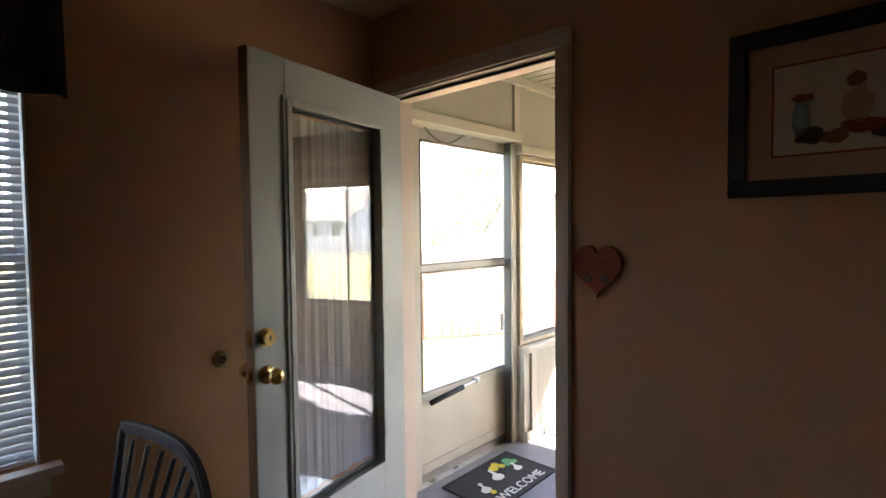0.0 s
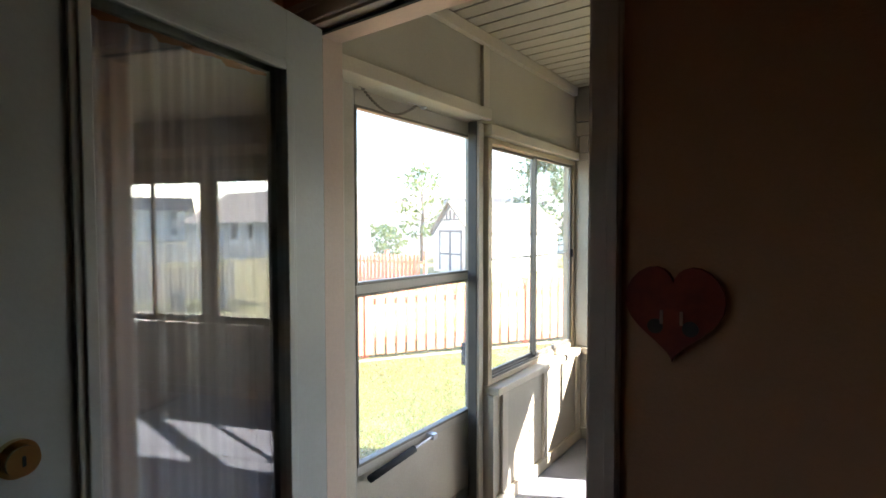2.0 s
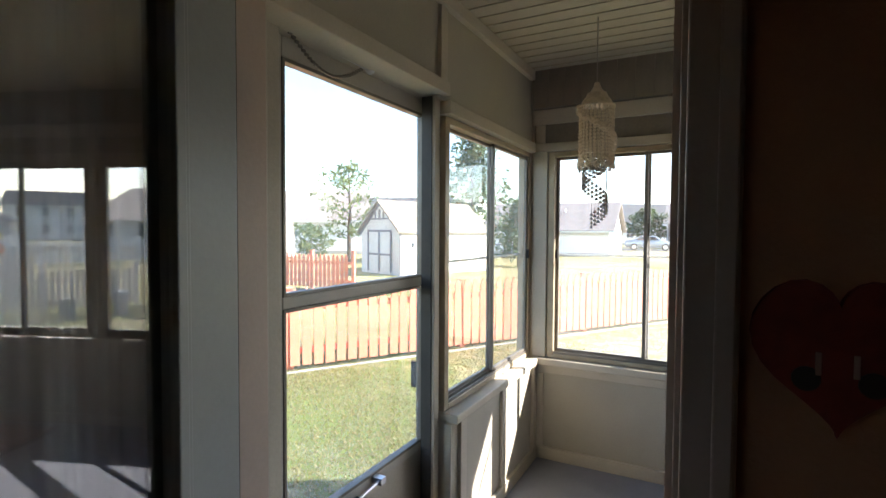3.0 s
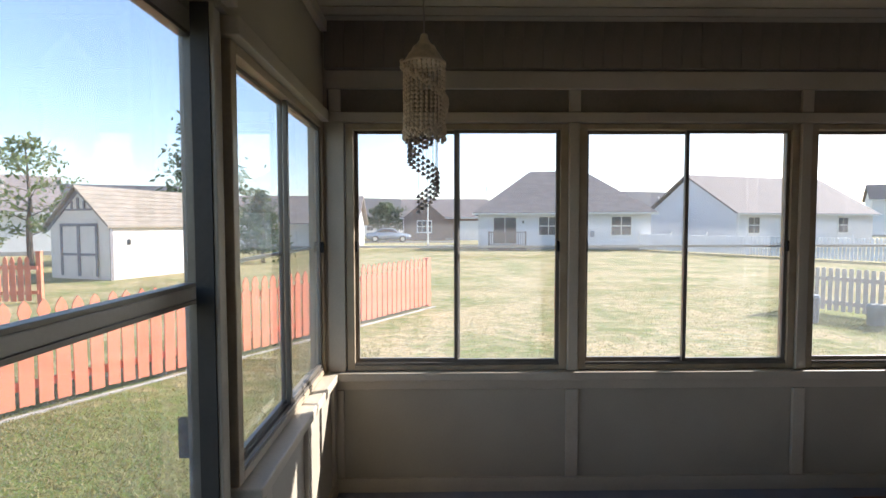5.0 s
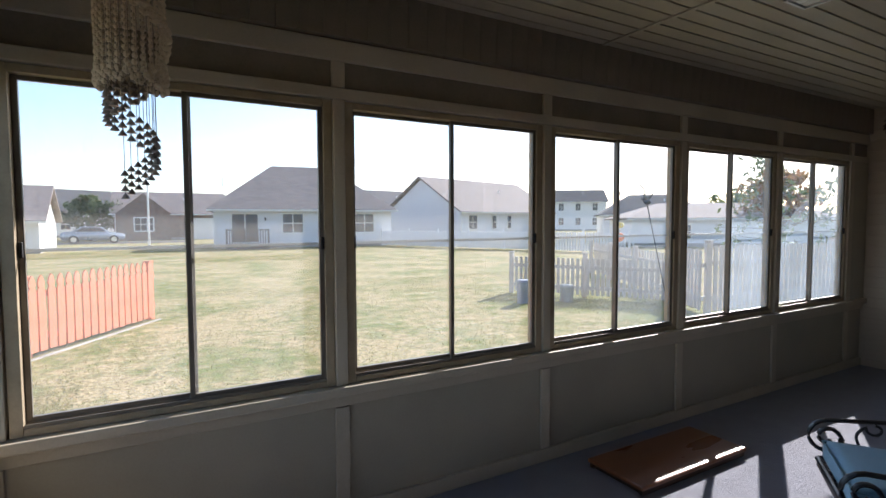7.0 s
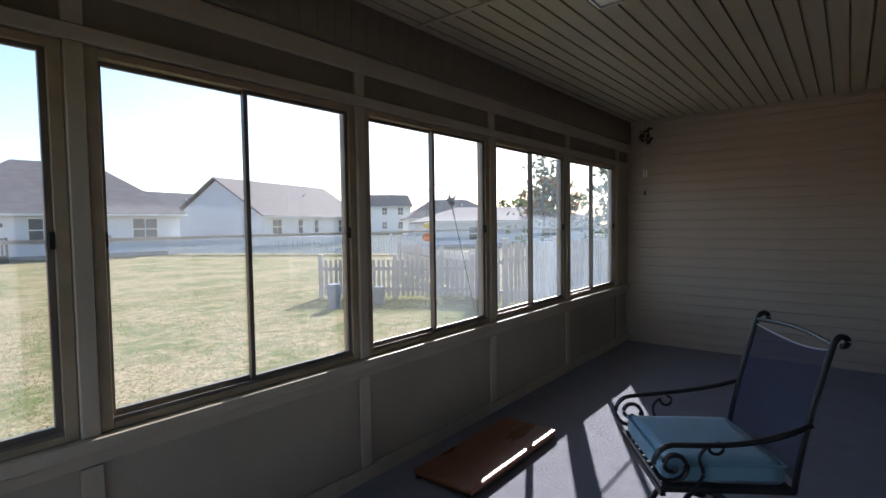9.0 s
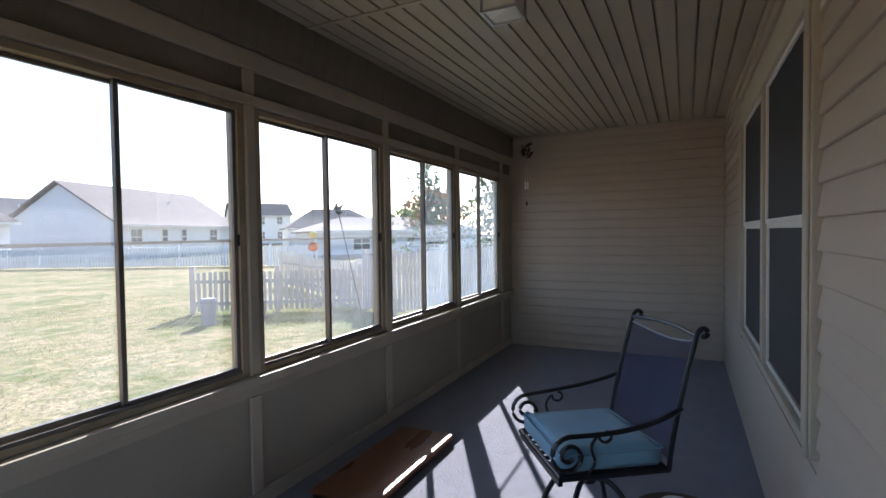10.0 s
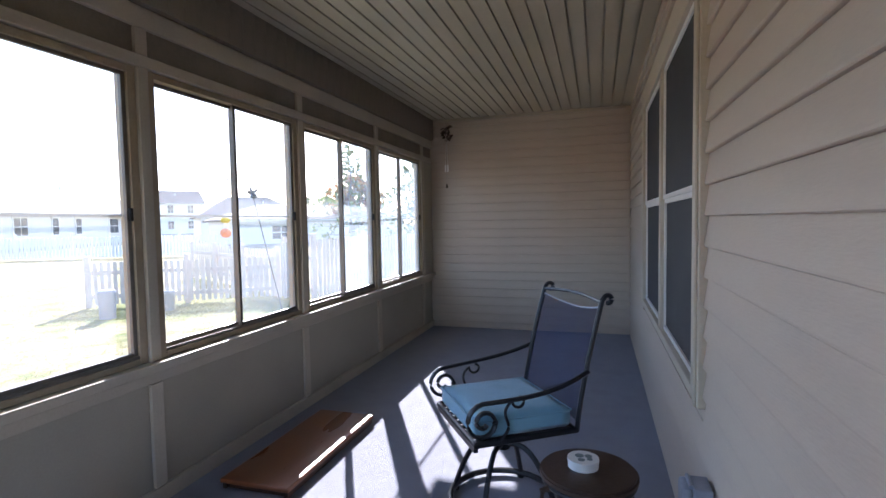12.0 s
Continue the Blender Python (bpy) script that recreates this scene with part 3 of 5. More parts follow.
# ---- storm door ----
def storm_door():
    """Hung on the outer face of the porch wall."""
    d = empty("storm_door", "white aluminium storm door with two glass panes and a kick panel", "door")
    x0, x1 = -1.725, -1.690
    y0, y1, gy0, gy1 = 1.945, 2.860, 1.988, 2.822
    zt, zm1, zm0, zb = 1.922, 1.208, 1.172, 0.472
    fr = boxes((x0, x1, y0, gy0, 0.0, 1.985), (x0, x1, gy1, y1, 0.0, 1.985), (x0, x1, gy0, gy1, zt, 1.985), (x0, x1, gy0, gy1, zm0, zm1), (x0, x1, gy0, gy1, zb - 0.035, zb), (x0, x1, gy0, gy1, 0.0, 0.06), bevel=0.004)
    part("door_frame", fr, M_STORM, d)
    part("kick_panel", boxes((x0 + 0.01, x1 - 0.01, gy0, gy1, 0.06, zb - 0.035)), M_CREAM, d)
    for z0, z1 in ((zm1, zt), (zb, zm0)):
        t = 0.012
        gk = part("glazing_strip", boxes((x0 + 0.004, x1 + 0.003, gy0, gy0 + t, z0, z1), (x0 + 0.004, x1 + 0.003, gy1 - t, gy1, z0, z1), (x0 + 0.004, x1 + 0.003, gy0 + t, gy1 - t, z0, z0 + t), (x0 + 0.004, x1 + 0.003, gy0 + t, gy1 - t, z1 - t, z1), bevel=0.002), M_GREY_ALU, d, "grey metal glazing strip")
        p = part("pane", boxes((x0 + 0.016, x0 + 0.019, gy0 + t, gy1 - t, z0 + t, z1 - t)), M_GLASS, gk)
        p.visible_shadow = False
    cl = part("closer", rod(bmesh.new(), (x1 + 0.03, 2.03, 0.420), (x1 + 0.03, 2.31, 0.445), 0.016, seg=14), M_BLACK, d, "black pneumatic door closer", True)
    part("closer_rod", rod(bmesh.new(), (x1 + 0.03, 2.31, 0.445), (x1 + 0.03, 2.45, 0.458), 0.006), M_CHROME, cl)
    part("closer_bracket", boxes((x1, x1 + 0.045, 2.435, 2.465, 0.445, 0.470)), M_CHROME, cl)
    tc = part("top_closer", rod(bmesh.new(), (x1 + 0.03, 1.99, 2.010), (x1 + 0.035, 2.36, 1.988), 0.010), M_CHROME, d, "steel closer bar with a wind chain", True)
    part("knob_end", ball(bmesh.new(), (x1 + 0.036, 2.375, 1.987), 0.018), M_WHITE, tc, "", True)
    bm = bmesh.new()
    for i in range(26):
        u = i / 25
        y = 2.00 + 0.34 * u
        z = 1.990 - 0.07 * math.sin(math.pi * u) - 0.01 * u
        box(bm, x1 + 0.02, x1 + 0.026, y - 0.007, y + 0.007, z - 0.004, z + 0.004)
    part("chain", bm, M_GREY_ALU, tc)
    hd = part("handle", boxes((x1, x1 + 0.014, 2.829, 2.851, 0.745, 0.830), bevel=0.004), M_BLACK, d, "black latch handle")
    part("lever", boxes((x1 + 0.014, x1 + 0.036, 2.805, 2.848, 0.782, 0.798), bevel=0.004), M_BLACK, hd)
    part("outer_handle", boxes((x0 - 0.034, x0, 2.826, 2.844, 0.70, 0.82), bevel=0.004), M_BLACK, d)
    part("sweep", boxes((x0, x1, y0, y1, F - 0.02, -0.001)), M_GREY_ALU, d)
    return d


sf = empty("door_frame_storm", "white metal frame of the storm door on the porch wall", "door frame", kind="structure")
part("side", boxes((-1.74, XB - 0.001, 1.74, 1.943, F - 0.2, 1.988), bevel=0.003), M_CREAM, sf)
# this side is backlit, so its shade is put into a darker colour
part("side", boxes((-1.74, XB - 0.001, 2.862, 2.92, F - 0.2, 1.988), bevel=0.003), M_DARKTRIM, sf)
part("head", boxes((-1.74, XB - 0.001, 1.74, 2.92, 1.990, 2.08), bevel=0.003), M_CREAM, sf)
part("sill", boxes((-1.76, WEST - 0.062, 1.945, 2.860, F - 0.2, F - 0.021), bevel=0.003), M_CHROME, sf)
storm_door()


# ---- kitchen door, open ----
def entry_door():
    """A glazed door, hinged at the origin, its leaf along +x, with the face that was outside at +y."""
    d = empty("entry_door", "open white entry door with a full glass panel and brass locks", "door")
    W, T, H = 0.834, 0.044, 2.024
    g0, g1, z0, z1 = 0.152, 0.680, 0.362, 1.873
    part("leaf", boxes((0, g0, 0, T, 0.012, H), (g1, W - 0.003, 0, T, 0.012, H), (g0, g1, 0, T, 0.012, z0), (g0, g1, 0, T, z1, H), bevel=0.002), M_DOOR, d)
    part("edge", boxes((W - 0.0025, W, 0.001, T - 0.001, 0.012, H)), M_EDGE, d, "bare wood door edge")
    for y0, y1 in ((T, T + 0.016), (-0.016, 0)):
        t = 0.036
        bm = bmesh.new()
        for k, (ins, lift) in enumerate(((0.0, 0.010), (0.013, 0.016))):
            ya, yb = (T, T + lift) if y0 > 0 else (-lift, 0)
            a, b, c, e = g0 - t / 2 + ins, g1 + t / 2 - ins, z0 - t / 2 + ins, z1 + t / 2 - ins
            tt = t - ins
            for r in ((a, a + tt, ya, yb, c, e), (b - tt, b, ya, yb, c, e), (a + tt, b - tt, ya, yb, c, c + tt), (a + tt, b - tt, ya, yb, e - tt, e)):
                box(bm, *r, bevel=0.003)
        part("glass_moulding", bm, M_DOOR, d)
    g = part("pane", boxes((g0 + 0.004, g1 - 0.004, 0.018, 0.026, z0 + 0.004, z1 - 0.004)), M_DOORGLASS, d)
    g.visible_shadow = False
    bm = bmesh.new()
    n, zs = 90, (z0 + 0.02, z1 - 0.02)
    cols = []
    for i in range(n + 1):
        u = i / n
        x = g0 - 0.01 + (g1 - g0 + 0.02) * u
        y = 0.0085 * math.sin(u * 44 + 1.4 * math.sin(u * 9)) + 0.008 * math.sin(u * 19 + 1) + 0.003 * math.sin(u * 131)
        cols.append([bm.verts.new((x, -0.040 + y * (1.0 if k else 0.6), z)) for k, z in enumerate(zs)])
    for a, b in zip(cols, cols[1:]):
        bm.faces.new((a[0], b[0], b[1], a[1]))
    part("sheer_curtain", bm, M_SHEER, d, "sheer white pleated door curtain", True)
    bm = rod(rod(bmesh.new(), (g0 - 0.03, -0.035, z1 + 0.005), (g1 + 0.03, -0.035, z1 + 0.005), 0.005), (g0 - 0.03, -0.035, z0 - 0.005), (g1 + 0.03, -0.035, z0 - 0.005), 0.005)
    part("curtain_rod", bm, M_WHITE, d)
    for z, kind in ((1.057, "deadbolt"), (0.930, "knob")):
        x = W - 0.044
        for s in (1, -1):
            y = T if s > 0 else 0
            bm = disc(bmesh.new(), (x, y + s * 0.006, z), 0.031, 0.012, "Y", 28)
            if kind == "deadbolt":
                disc(bm, (x, y + s * 0.020, z), 0.024, 0.018, "Y", 24)
                k = part("deadbolt", bm, M_BRASS, d, "brass deadbolt", False)
                if s > 0:
                    part("keyhole", boxes((x - 0.002, x + 0.002, y + 0.0292, y + 0.031, z - 0.008, z + 0.008)), M_BLACK, k)
            else:
                rod(bm, (x, y + s * 0.01, z), (x, y + s * 0.04, z), 0.011)
                ball(bm, (x, y + s * 0.055, z), 0.028, (1, 0.85, 1), 18, 12)
                part("door_knob", bm, M_BRASS, d, "round brass door knob", True)
        part("latch_plate", boxes((W, W + 0.002, 0.010, T - 0.010, z - 0.028, z + 0.028)), M_BRASS, d)
    part("latch_bolt", boxes((W + 0.002, W + 0.012, 0.014, T - 0.014, 0.917, 0.943), bevel=0.002), M_BRASS, d)
    for z in (0.25, 1.02, 1.78):
        part("hinge", rod(bmesh.new(), (-0.006, -0.006, z - 0.045), (-0.006, -0.006, z + 0.045), 0.007), M_BRASS, d, "brass hinge")
    return d


entry_door().matrix_basis = pose(-1.4635, 1.596, 0, 0, 0, -79)

# ---- ground and yard ----
bm = bmesh.new()
bmesh.ops.create_grid(bm, x_segments=2, y_segments=2, size=1, matrix=Matrix.Translation((0, 100, G)) @ Matrix.Diagonal((700, 700, 1, 1)))
structure("ground", bm, M_LAWN, "dry mown lawn, straw coloured with green patches", "lawn")
structure("pavement", boxes((-3.1, WEST - 0.1, 0.9, 2.85, G - 0.05, G + 0.035), bevel=0.01), M_CONCRETE, "grey concrete patio slab outside the storm door", "patio")
structure("road", boxes((-60, 1.0, 49.0, 53.5, G - 0.02, G + 0.012)), M_ASPHALT, "grey street behind the lawn", "road")


def grass(stretches):
    """Short blades of mown grass over the lawn near the porch: (count, x0, x1, y0, y1) a stretch."""
    rs = np.random.RandomState(4)
    x = np.concatenate([rs.uniform(a, b, k) for k, a, b, _, _ in stretches])
    y = np.concatenate([rs.uniform(c, d, k) for k, _, _, c, d in stretches])
    n = len(x)
    keep = ~((x > -3.12) & (x < 6) & (y < 2.87)) & ~((x > -1.7) & (x < 6) & (y < 4.2)) & (np.sin(x * 1.7 + 2 * np.sin(y * 0.9)) + np.sin(y * 2.3 + x) + rs.uniform(-1, 1, n) * 1.5 > -0.8)
    x, y = x[keep], y[keep]
    n = len(x)
    a, h, w = rs.uniform(0, 2 * np.pi, n), rs.uniform(0.012, 0.032, n), rs.uniform(0.003, 0.007, n)
    lx, ly = rs.normal(0, 0.018, n), rs.normal(0, 0.018, n)
    base = np.stack([x, y, np.full(n, G)], 1)
    side = np.stack([np.cos(a) * w, np.sin(a) * w, np.zeros(n)], 1)
    tip = base + np.stack([lx, ly, h], 1)
    v = np.stack([base - side, base + side, tip], 1).reshape(-1, 3)
    f = np.arange(3 * n).reshape(-1, 3)
    me = bpy.data.meshes.new("grass")
    me.from_pydata(v.tolist(), [], f.tolist())
    me.materials.append(M_GRASS)
    return tagged(new("grass", me), "short dry grass blades on the lawn", "grass", kind="stuff")


grass(((90000, -9, 9.5, 2.0, 15), (70000, -6.0, -1.7, 2.6, 8.5), (25000, 5.2, 9.5, 6.0, 10.8)))


# ---- fences ----
def picket_mesh(w, h, t, style):
    bm = bmesh.new()
    if style == "gothic":
        o = [(-w / 2, 0), (w / 2, 0), (w / 2, h * 0.80), (w * 0.30, h * 0.83), (w * 0.46, h * 0.88), (w * 0.30, h * 0.95), (0, h), (-w * 0.30, h * 0.95), (-w * 0.46, h * 0.88), (-w * 0.30, h * 0.83), (-w / 2, h * 0.80)]
    else:
        o = [(-w / 2, 0), (w / 2, 0), (w / 2, h - w * 0.3), (w * 0.2, h), (-w * 0.2, h), (-w / 2, h - w * 0.3)]
    return prism(bm, o, t)


def picket_fence(name, a, b, h, step, w, material, label, style="gothic", post_every=2.4, post_h=None, lift=0.06, group="", rail_both=False):
    a, b = Vector((*a, 0)), Vector((*b, 0))
    d = b - a
    L, ang_ = d.length, math.degrees(math.atan2(d.y, d.x))
    f = empty(name, label, "fence", group, at=(a.x, a.y, G), turn=ang_)
    pm = mesh_of(picket_mesh(w, h - lift, 0.018, style), "picket", material)
    n = int(L / step)
    for i in range(n):
        p = new("picket", pm)
        p.parent = f
        p.matrix_basis = pose(step * (i + 0.5), -0.03 + random.uniform(-0.002, 0.002), lift + random.uniform(-0.006, 0.006), 0, random.uniform(-0.7, 0.7), 0)
    for z in (0.2, 0.72):
        part("rail", boxes((0, L, -0.010, 0.028, h * z, h * z + 0.075)), material, f)
    k = max(1, round(L / post_every))
    for i in range(k + 1):
        x = L * i / k
        ph = post_h or h * 0.97
        bm = boxes((x - 0.045, x + 0.045, 0.03, 0.12, -0.05, ph), bevel=0.004)
        box(bm, x - 0.055, x + 0.055, 0.02, 0.13, ph, ph + 0.025, bevel=0.006)
        part("post", bm, material, f)
    return f


picket_fence("picket_fence", (-7.45, 1.1), (-1.10, 11.45), 0.99, 0.142, 0.110, M_ORANGE, "orange red painted wooden picket fence on the lawn", group="orange fences")
edging = structure("trim_fence_curb", boxes((0, 12.15, -0.125, -0.07, -0.05, 0.015), bevel=0.006), M_CONCRETE, "pale concrete edging strip along the orange fence", "curb")
edging.matrix_basis = pose(-7.45, 1.1, G, 0, 0, math.degrees(math.atan2(10.35, 6.35)))
picket_fence("picket_fence", (-14.8, 11.3), (-9.35, 12.0), 1.0, 0.142, 0.105, M_ORANGE, "orange red wooden picket fence running up to the shed", group="orange fences", post_every=1.35, post_h=1.08)
picket_fence("grey_fence", (5.95, 10.95), (7.72, 8.15), 0.84, 0.105, 0.066, M_GREYFENCE, "weathered grey low wooden picket fence with square posts", "flat", 1.65, 0.92, group="grey fences")
picket_fence("grey_fence", (7.74, 8.08), (7.22, 7.12), 1.12, 0.118, 0.088, M_GREYFENCE, "weathered grey wooden picket gate bay between two fences", "flat", 1.2, 1.2, group="grey fences")
picket_fence("grey_fence", (7.30, 7.02), (12.2, 6.3), 1.2, 0.118, 0.088, M_GREYFENCE, "weathered grey taller wooden picket fence", "flat", 1.8, 1.26, group="grey fences")
picket_fence("grey_fence", (8.1, 8.35), (10.9, 13.2), 0.95, 0.16, 0.09, M_GREYFENCE, "weathered grey wooden picket fence across the side yard", "flat", 1.8, 1.0, group="grey fences")
picket_fence("white_fence", (12.4, 34.2), (19.6, 19.2), 1.05, 0.15, 0.11, M_FARWHITE, "white vinyl picket fence at the edge of the lawn", "flat", 2.4, 1.2, 0.05)


# ---- houses ----
def far_window(parent, x, z, w, h, y=0.0, rows=2, cols=2):
    """A white framed window standing on the face y, which looks to -y."""
    fr = part("window", boxes((x - w / 2 - 0.08, x + w / 2 + 0.08, y - 0.05, y + 0.02, z - 0.08, z + h + 0.08)), M_WHITE, parent, "white framed window")
    for i in range(cols):
        for j in range(rows):
            x0, z0 = x - w / 2 + w * i / cols, z + h * j / rows
            part("pane", boxes((x0 + 0.03, x0 + w / cols - 0.03, y - 0.062, y - 0.04, z0 + 0.03, z0 + h / rows - 0.03)), M_FARGLASS, fr)


def house(at, turn, L, D, eave, ridge, wall, roof_m, label, hip=0.0, wins=(), side_wins=(), base=0.0, over=0.35):
    """A house whose front runs along +x from the origin and looks to -y. hip: how far the ridge stops short of the ends."""
    h = empty("house", label, "house", "houses of the neighbourhood", at=(*at, G + base), turn=turn)
    bm = bmesh.new()
    if hip:
        box(bm, 0, L, 0, D, -0.5, eave)
    else:
        prism(bm, [(0, -0.5), (D, -0.5), (D, eave), (D / 2, ridge - 0.12), (0, eave)], L, Matrix(((0, 1, 0, 0), (1, 0, 0, 0), (0, 0, 1, 0), (0, 0, 0, 1))))
    part("wall", bm, wall, h)
    o, bm = over, bmesh.new()
    k = (ridge - eave) / (D / 2)
    ez = eave - o * k * 0.6
    x0, x1 = (-o, L + o)
    r0, r1 = (hip, L - hip) if hip else (-o, L + o)
    for dz in (0.0, 0.14):
        pts = [bm.verts.new(p) for p in ((x0, -o, ez + dz), (x1, -o, ez + dz), (x1, D + o, ez + dz), (x0, D + o, ez + dz), (r0, D / 2, ridge + dz), (r1, D / 2, ridge + dz))]
        q = [(0, 1, 5, 4), (2, 3, 4, 5), (1, 2, 5), (3, 0, 4)]
        for f_ in q:
            if hip or len(f_) == 4:
                bm.faces.new([pts[i] for i in f_])
        if dz == 0.0:
            low = pts
    for a, b in ((0, 1), (1, 2), (2, 3), (3, 0)) if hip else ((0, 1), (2, 3), (1, 5), (5, 2), (3, 4), (4, 0)):
        bm.faces.new((low[a], low[b], pts[b], pts[a]))
    bmesh.ops.recalc_face_normals(bm, faces=bm.faces)
    rf = part("roof", bm, roof_m, h)
    rod(bm := bmesh.new(), (L * 0.62, D * 0.3, eave + 0.3 * D * k - 0.1), (L * 0.62, D * 0.3, eave + 0.3 * D * k + 0.45), 0.06)
    part("vent_pipe", bm, M_WHITE, rf)
    part("gutter", boxes((-o - 0.02, L + o + 0.02, -o - 0.09, -o - 0.005, ez - 0.02, ez + 0.10)), M_WHITE, h)
    part("foundation", boxes((-0.02, L + 0.02, -0.03, D + 0.03, -0.5, 0.22)), M_CONCRETE, h)
    part("downspout", boxes((0.06, 0.15, -0.10, -0.01, 0.05, ez)), M_WHITE, h)
    for x, z, w, hh, r, c in wins:
        far_window(h, x, z, w, hh, 0.0, r, c)
    for y, z, w, hh in side_wins:
        fr = part("window", boxes((-0.05, 0.02, y - w / 2 - 0.08, y + w / 2 + 0.08, z - 0.08, z + hh + 0.08)), M_WHITE, h, "white framed window")
        part("pane", boxes((-0.062, -0.04, y - w / 2, y + w / 2, z, z + hh)), M_FARGLASS, fr)
    return h


h1 = house((1.95, 36.0), -8.0, 11.4, 9.4, 2.5, 5.6, M_HOUSE, M_SHINGLE, "pale grey single storey house with a brown hip roof", 3.7,
           ((4.75, 0.95, 1.3, 1.25, 2, 2), (9.5, 0.95, 1.3, 1.25, 2, 2)), ((4.5, 1.0, 0.6, 1.0),))
sd = part("patio_door", boxes((1.0, 2.65, -0.05, 0.02, 0.3, 2.25)), M_WHITE, h1, "white framed sliding patio door")
for x0 in (1.07, 1.86):
    part("pane", boxes((x0, x0 + 0.72, -0.062, -0.04, 0.4, 2.15)), M_FARGLASS, sd)
dk = part("deck", boxes((0.75, 3.2, -1.9, -0.04, 0.0, 0.30)), M_DARKWOOD, h1, "small dark wooden deck")
bm = bmesh.new()
for i in range(17):
    x = 0.78 + i * 0.145
    box(bm, x, x + 0.05, -1.9, -1.86, 0.3, 1.15)
box(bm, 0.75, 3.2, -1.92, -1.84, 1.15, 1.22)
for x in (0.75, 3.1):
    box(bm, x, x + 0.1, -1.95, -1.85, 0, 1.25)
    box(bm, x, x + 0.1, -1.85, -0.1, 1.12, 1.2)
part("railing", bm, M_DARKWOOD, dk)
part("wall_lamp", boxes((3.0, 3.1, -0.12, -0.002, 1.75, 1.95)), M_BLACK, h1)
part("meter_box", boxes((7.5, 7.75, -0.14, -0.002, 0.85, 1.25)), M_GREYBOX, h1)
ds = part("dish", disc(bmesh.new(), (0.4, 4.4, 4.5), 0.35, 0.05, "X", 20), M_GREYBOX, h1, "satellite dish")
house((20.9, 37.6), 17.5, 14.5, 9.3, 2.5, 5.55, M_HOUSE, M_SHINGLE, "pale grey gabled house with a brown roof", 0.0,
      ((1.6, 1.0, 1.1, 1.2, 2, 2), (4.6, 1.0, 0.6, 1.2, 2, 1), (6.9, 1.0, 0.6, 1.2, 2, 1), (11.0, 1.0, 1.1, 1.2, 2, 2)))
house((17.6, 49.0), 12.0, 8.0, 9.0, 2.7, 5.0, M_HOUSEW, M_SHINGLE_D, "white house with a dark roof seen between two others", 0.0)
house((61.0, 72.0), -35.0, 10.0, 8.0, 5.2, 7.4, M_HOUSEW, M_SHINGLE_D, "white two storey house in the distance", 0.0,
      ((2, 1.0, 0.9, 1.3, 2, 2), (5, 1.0, 0.9, 1.3, 2, 2), (8, 1.0, 0.9, 1.3, 2, 2), (2, 3.6, 0.9, 1.3, 2, 2), (5, 3.6, 0.9, 1.3, 2, 2), (8, 3.6, 0.9, 1.3, 2, 2)))
house((38.0, 38.0), -42.0, 10.0, 8.0, 2.3, 4.3, M_HOUSEW, M_SHINGLE_D, "low house with a dark hip roof in the distance", 3.0, ((3, 0.9, 1.0, 1.1, 2, 2), (7, 0.9, 1.0, 1.1, 2, 2)))
house((25.5, 24.0), -38.0, 12.5, 8.0, 1.75, 2.75, M_HOUSE, M_SHINGLE, "low grey roofed house behind the grey fence", 2.6, ((3, 0.5, 1.2, 0.9, 2, 2), (8.5, 0.5, 1.2, 0.9, 2, 2)))
house((-15.6, 35.5), 3.0, 9.0, 8.0, 1.75, 3.75, M_HOUSEW, M_SHINGLE, "long white house with a brown roof beyond the shed", 0.0)
house((-12.5, 72.0), 30.0, 9.0, 8.0, 2.6, 5.6, M_HOUSEW, M_SHINGLE_D, "white gabled house across the street", 0.0, ((2.5, 0.9, 1.0, 1.2, 2, 2),))
h9 = house((-4.6, 57.0), 0.0, 9.5, 8.0, 2.5, 4.6, M_BRICK, M_SHINGLE, "brown brick house with a front gable across the street", 0.0, ((2.2, 0.8, 1.5, 1.3, 2, 3),))
part("front_gable", prism(bmesh.new(), [(0.2, 0), (4.6, 0), (4.6, 2.5), (2.4, 4.4), (0.2, 2.5)], 1.2, Matrix.Translation((0, -1.0, 0))), M_BRICK, h9)
far_window(h9, 2.4, 0.9, 1.5, 1.2, -1.02, 2, 3)
part("garage_door", boxes((6.2, 9.0, -0.05, 0.0, 0.0, 2.1)), M_WHITE, h9, "white garage door")
house((-30.0, 25.0), 35.0, 9.0, 8.0, 2.4, 4.6, M_HOUSEW, M_SHINGLE, "white house with a brown roof beyond the orange fence", 0.0, ((3, 0.9, 1.0, 1.1, 2, 2),))
house((-29.0, 33.0), 20.0, 10.0, 8.0, 2.4, 4.5, M_HOUSEW, M_SHINGLE_D, "white house with a grey roof in the distance", 0.0, ((3, 0.9, 1.0, 1.1, 2, 2),))


